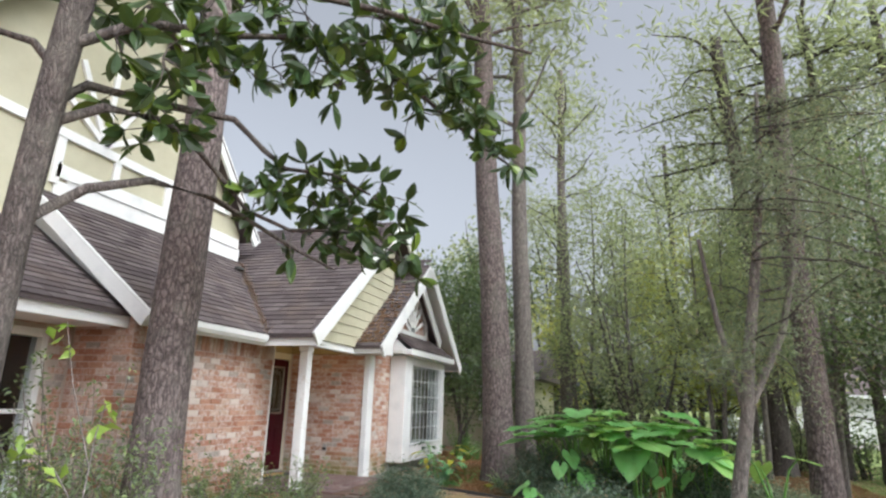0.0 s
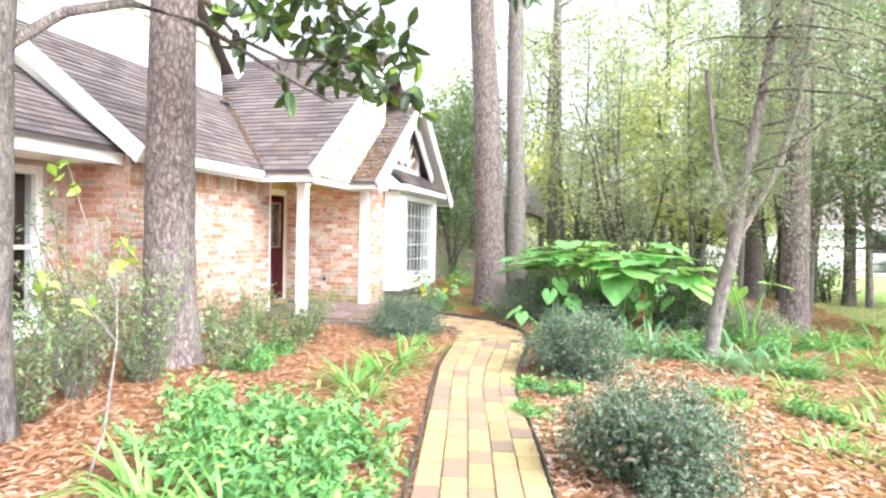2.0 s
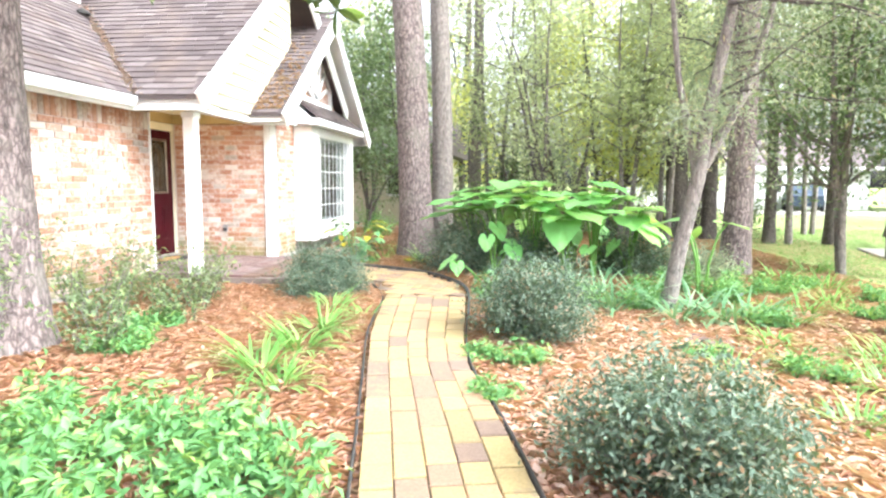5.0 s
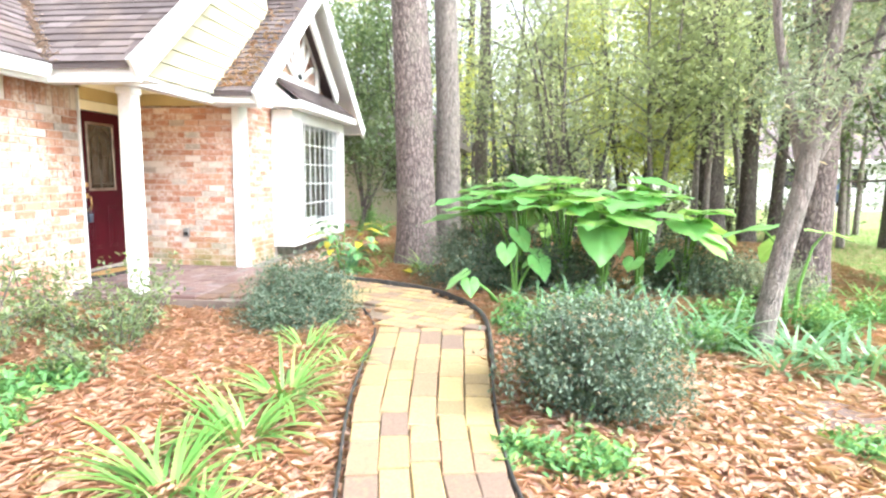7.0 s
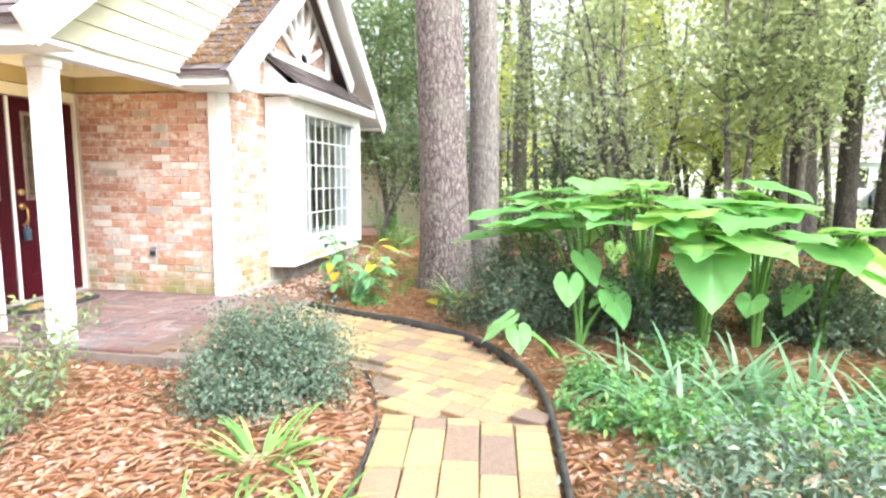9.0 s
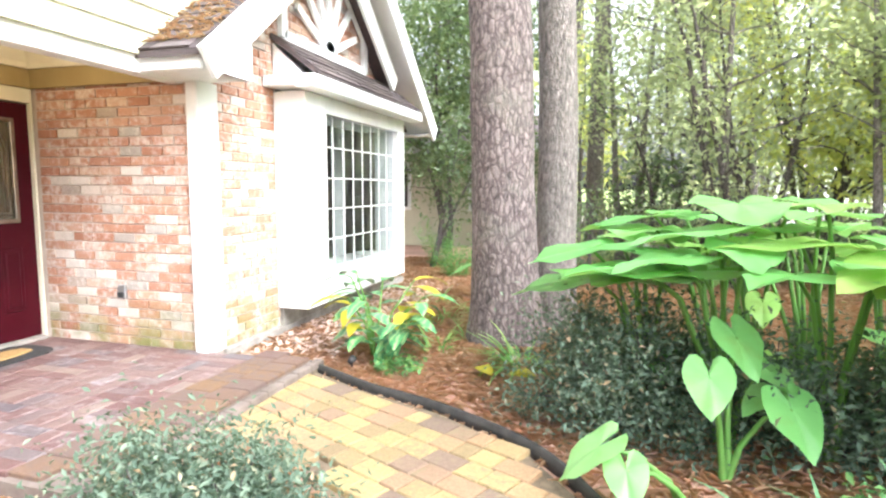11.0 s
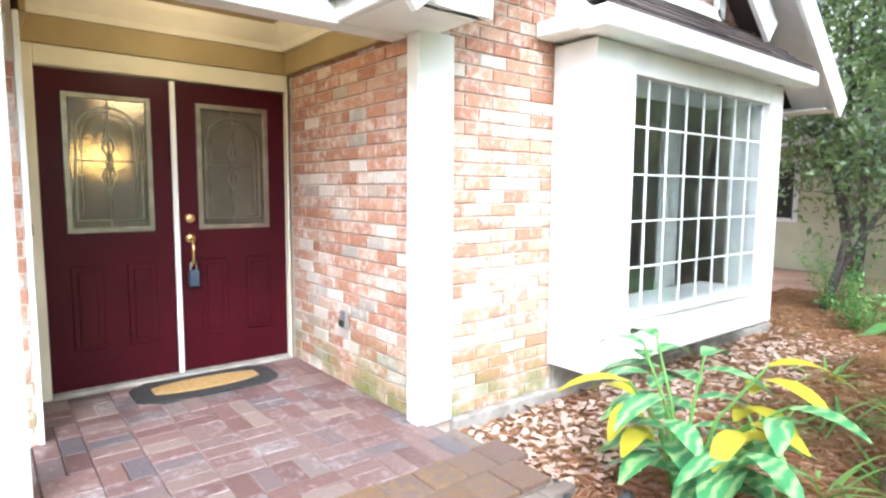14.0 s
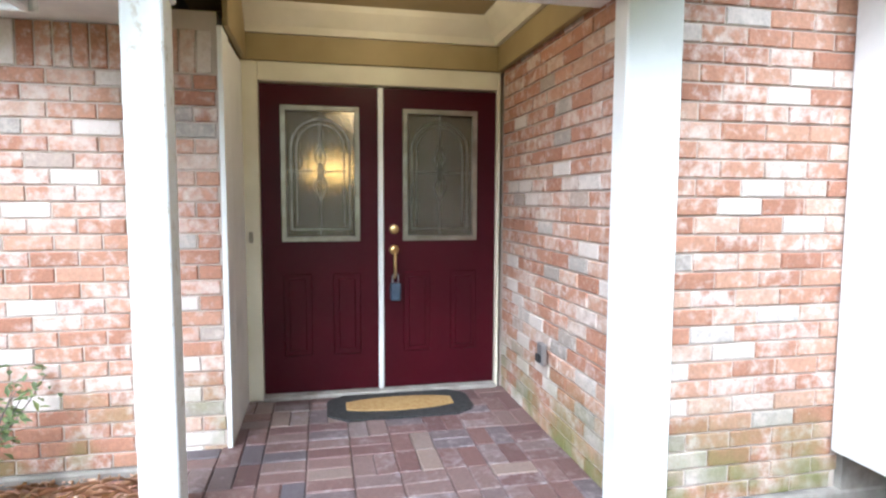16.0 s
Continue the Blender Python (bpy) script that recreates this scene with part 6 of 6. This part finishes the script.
mesh_np("stake", v, f, M_BLACK, lamp_)
v, f = tube_np([[((0, -0.03, 0.07), 0.001), ((0, -0.03, 0.07), 0.026), ((0, 0.03, 0.085), 0.03), ((0, 0.04, 0.087), 0.001)]], 12)
mesh_np("head", v, f, M_BLACK, lamp_, True)
for i, (x, y, L) in enumerate(((2.45, 8.1, 0.42), (2.67, 6.9, 0.46), (2.35, 6.3, 0.36), (3.4, 9.3, 0.46), (3.9, 10.4, 0.5), (2.9, 8.8, 0.4), (4.4, 11.9, 0.5), (2.0, 7.4, 0.3), (3.0, 7.2, 0.32), (3.6, 11.2, 0.42), (1.75, 5.6, 0.26))):
    clump("loose tuft of yellow-green strap leaves among the fallen leaves", x, y, 60, L, 0.026, L_LILY, 600 + i, 0.16)
for i, (x, y, h) in enumerate(((2.2, 9.4, 0.32), (2.7, 9.9, 0.3), (3.1, 9.9, 0.28), (3.5, 8.5, 0.22), (4.1, 9.6, 0.25), (1.3, 6.9, 0.1), (-4.2, 17.6, 0.9), (-3.6, 16.6, 0.6))):
    herb("small bright green leafy plant in the mulch", x, y, h, 14, 620 + i, spread=0.22, size=0.06)
for i, (x, y) in enumerate(((-1.87, 11.75), (-1.98, 11.68))):
    tl = thing("fallen_yellow_leaf", "large yellow wilted leaf lying on the pine straw", "fallen leaf", (x, y, 0.05))
    V = [(0, 0, 0), (0.05, 0.06, 0.03), (0.14, 0.07, 0.04), (0.22, 0, 0.01), (0.13, -0.07, 0.05), (0.05, -0.06, 0.02), (0.11, 0, -0.01)]
    mesh_np("blade", V, [(6, 0, 1), (6, 1, 2), (6, 2, 3), (6, 3, 4), (6, 4, 5), (6, 5, 0)], L_YEL, tl, True).rotation_euler = (0, 0, i * 2.4)
stepping = tagged(finish("stepping_stone", prism([(0, 0), (0.42, 0.1), (0.5, 0.45), (0.3, 0.72), (-0.05, 0.6), (-0.15, 0.25)], 2, -0.04, 0.03), M_EDGEPAVE), "flat brown stone half covered by leaves", "stone")
stepping.location = (1.16, 6.88, -0.012)

# ---- neighbours ----
def house(label, x, y, w, d, h, rh_, wallm, seed, turn=0.0):
    t = thing("neighbour_house", label, "house", (x, y, 0))
    part("wall", boxes(((-w / 2, -d / 2, 0), (w / 2, d / 2, h))), wallm, t)
    rf = part("roof", prism([(-d / 2 - 0.5, h - 0.15), (d / 2 + 0.5, h - 0.15), (0, h + rh_)], 0, -w / 2 - 0.4, w / 2 + 0.4), M_SHINGLE_I, t)
    part("fascia", boxes(((-w / 2 - 0.42, -d / 2 - 0.56, h - 0.2), (w / 2 + 0.42, -d / 2 - 0.5, h - 0.02))), M_WHITE, t)
    for k in range(4):
        wx = -w / 2 + w * (k + 0.5) / 4
        wd = part("window", boxes(((wx - 0.5, -d / 2 - 0.04, 0.9), (wx + 0.5, -d / 2 + 0.01, 2.1))), M_WHITE, t)
        part("pane", boxes(((wx - 0.42, -d / 2 - 0.055, 0.98), (wx + 0.42, -d / 2 - 0.045, 2.02))), M_DARK, wd)
    t.rotation_euler = (0, 0, turn)
    return t
house("neighbour's low house with cream walls and white eaves", -7.9, 25.0, 10, 7, 2.5, 1.1, M_SIDING, 1)
house("white bungalow with a grey roof across the street", 13, 43, 14, 8, 2.5, 2.6, M_WHITE, 2)
house("white bungalow with a grey roof across the street", 29, 38, 13, 8, 2.5, 2.4, M_WHITE, 3, -0.2)
structure("driveway", prism([(6.8, 14.3), (11.5, 12.6), (34, 10), (34, 13.5), (12, 15.7), (7.2, 15.9)], 2, -0.05, 0.025), M_CONCRETE, "pale concrete drive beyond the garden")
structure("road", prism([(-50, 35), (75, 29), (75, 34), (-50, 40)], 2, -0.05, 0.03), M_CONCRETE, "pale concrete street")
fence = thing("garden_fence", "low wooden picket fence at the back of the woods", "fence", (0, 0, 0))
for k in range(46):
    x = -4.5 + k * 0.16
    part("picket", boxes(((x - 0.05, 24.0, 0), (x + 0.05, 24.02, 1.05))), M_CONCRETE, fence) if k == 0 else None
    if k:
        o_ = fence.children[0].copy()
        scene.collection.objects.link(o_)
        o_.parent = fence
        o_.location = (k * 0.16, 0, 0)
bmf = boxes(((-4.55, 24.02, 0.3), (2.8, 24.06, 0.36)), ((-4.55, 24.02, 0.8), (2.8, 24.06, 0.86)))
part("rail", bmf, M_CONCRETE, fence)
car = thing("parked_car", "dark blue car parked on the drive beyond the trees", "car", (15.5, 37.0, 0.0))
car.rotation_euler = (0, 0, 1.2)
part("body", prism([(-2.2, 0.3), (2.2, 0.3), (2.25, 0.75), (1.3, 0.9), (0.7, 1.4), (-1.2, 1.42), (-1.9, 0.95), (-2.25, 0.85)], 1, -0.85, 0.85), M_LOCK, car)
for sx in (-1.4, 1.4):
    for sy in (-0.86, 0.86):
        v, f = tube_np([[((sx, sy - 0.08, 0.32), 0.001), ((sx, sy - 0.08, 0.32), 0.32), ((sx, sy + 0.08, 0.32), 0.32), ((sx, sy + 0.08, 0.32), 0.001)]], 14)
        mesh_np("wheel", v, f, M_BLACK, car, True)
# lawn blades
pl_ = np.stack([rng.uniform(4.0, 12, 30000), rng.uniform(11, 22, 30000), np.zeros(30000)], 1)
pl_ = pl_[(0.9 * pl_[:, 0] + 0.62 * pl_[:, 1]) > 11.8]
pl_ = pl_[~((pl_[:, 1] > 12.5) & (pl_[:, 1] < 16) & (pl_[:, 0] > 6.8))]
tagged(blades("lawn_grass", pl_, rng.uniform(0, 6.28, len(pl_)), rng.uniform(0.06, 0.14, len(pl_)), 0.012, 1.0, L_GRASS, None, 2), "bright green lawn grass", "grass", kind="stuff")

# bricks
bricks(wall_entry, 1, WA - 0.02, 1, (6.66, 9.64, 2.05, lambda s, z, a, b: True), near=9.5, z0=0.06)
bricks(wall_entry, 1, WA - 0.02, 1, (6.66, 9.64, 2.2, lambda s, z, a, b: True), near=9.5, z0=2.06, course=0.22, length=0.08)
bricks(wall_wing, 1, WD - 0.02, 1, (2.0, 6.64, EAVE - 0.1, lambda s, z, a, b: not (b > 5.58 and a < 6.3 and 0.22 < z < 2.2)), near=6.0, z0=0.06)
bricks(wall_porch, 0, RY + 0.02, -1, (DX + 0.04, WC - 0.08, 2.42, lambda s, z, a, b: True), near=-4.8, z0=0.12)
bricks(wall_front, 1, WC - 0.02, 1, (RY + 0.23, 15.9, AP_Z - 0.2, lambda s, z, a, b: z < min(gable_z(a, 0.1), gable_z(b, 0.1)) and not (a > 12.44 and b < 15.13 and z < 2.84)), near=12.0, z0=0.09)
bricks(wall_return, 0, 6.66, -1, (WD + 0.0, WA - 0.02, EAVE - 0.1, lambda s, z, a, b: True), z0=0.06)

# shingles
ca, cb = math.hypot(1, SA), math.hypot(1, SB)
LA = (AX0 + 7.2) * ca
shingles(roof_entry, (AX0, 6.45, za(AX0)), (0, 1, 0), (-1 / ca, 0, SA / ca), valley_y(-7.2) - 6.45, LA, lambda u, v: u + 6.45 < valley_y(AX0 - v / ca) - 0.05, (-5, 9, 3))
LB = (BY1 - BY0) * cb
shingles(roof_porch, (-8.6, BY0, zb(BY0)), (1, 0, 0), (0, 1 / cb, SB / cb), 8.6 + BX, LB, lambda u, v: u - 8.6 > AX0 - (v / cb) / VK + 0.05 and u - 8.6 < BX - 0.12, (-4.5, 10, 3.4))
cd = math.hypot(1, SD)
shingles(roof_wing, (DX0, 0.0, zd(DX0)), (0, 1, 0), (-1 / cd, 0, SD / cd), 6.6, 1.65 * cd, lambda u, v: u < 6.45, (-5.3, 6.6, 2.5))
cc = math.hypot(1, CS)
shingles(roof_front, (-4.48, CL - 0.06, gable_z(CL - 0.06, -0.05)), (1, 0, 0), (0, 1 / cc, CS / cc), 0.6, 2.8 * cc, lambda u, v: u < 0.5, (-4, 11, 2.5))
bay_roof = structure("roof_bay", prism([(WC, 2.87), (-3.8, 2.5), (-3.8, 2.54), (WC, 2.92)], 1, 12.42, 15.35), M_SHINGLE_I, "small shingled shed roof over the bay window")
hb = math.hypot(0.5, 0.38)
shingles(bay_roof, (-3.8, 12.42, 2.54), (0, 1, 0), (-0.5 / hb, 0, 0.38 / hb), 2.93, hb - 0.03, lambda u, v: u < 2.8, (-4, 12.5, 2.6), expo=0.12, tab=0.25)
# pale debris down the valley
n_v = 1500
t_ = rng.uniform(0, 1, n_v)
vx = AX0 - t_ * 2.2
pts = np.stack([vx + rng.normal(0, 0.05, n_v), BY0 + (AX0 - vx) * VK + rng.normal(0, 0.05, n_v), 2.4 + (AX0 - vx) * SA + 0.025], 1)
tagged(leaf_cloud("valley_litter", pts, 0.05, L_PALE, None, 0.3, 0, 0.9), "pale dry litter caught in the roof valley", "leaf litter", kind="stuff")
n_v = 380
u_, v_ = rng.uniform(-4.45, -3.9, n_v), rng.beta(0.8, 2.5, n_v) * 2.2
pts = np.stack([u_, CL + v_, [gable_z(CL + q, -0.085) for q in v_]], 1)
tagged(leaf_cloud("roof_litter", pts, 0.1, L_STRAW, None, 0.12, 0, 0.8), "orange pine straw lying on the shingles", "leaf litter", kind="stuff")
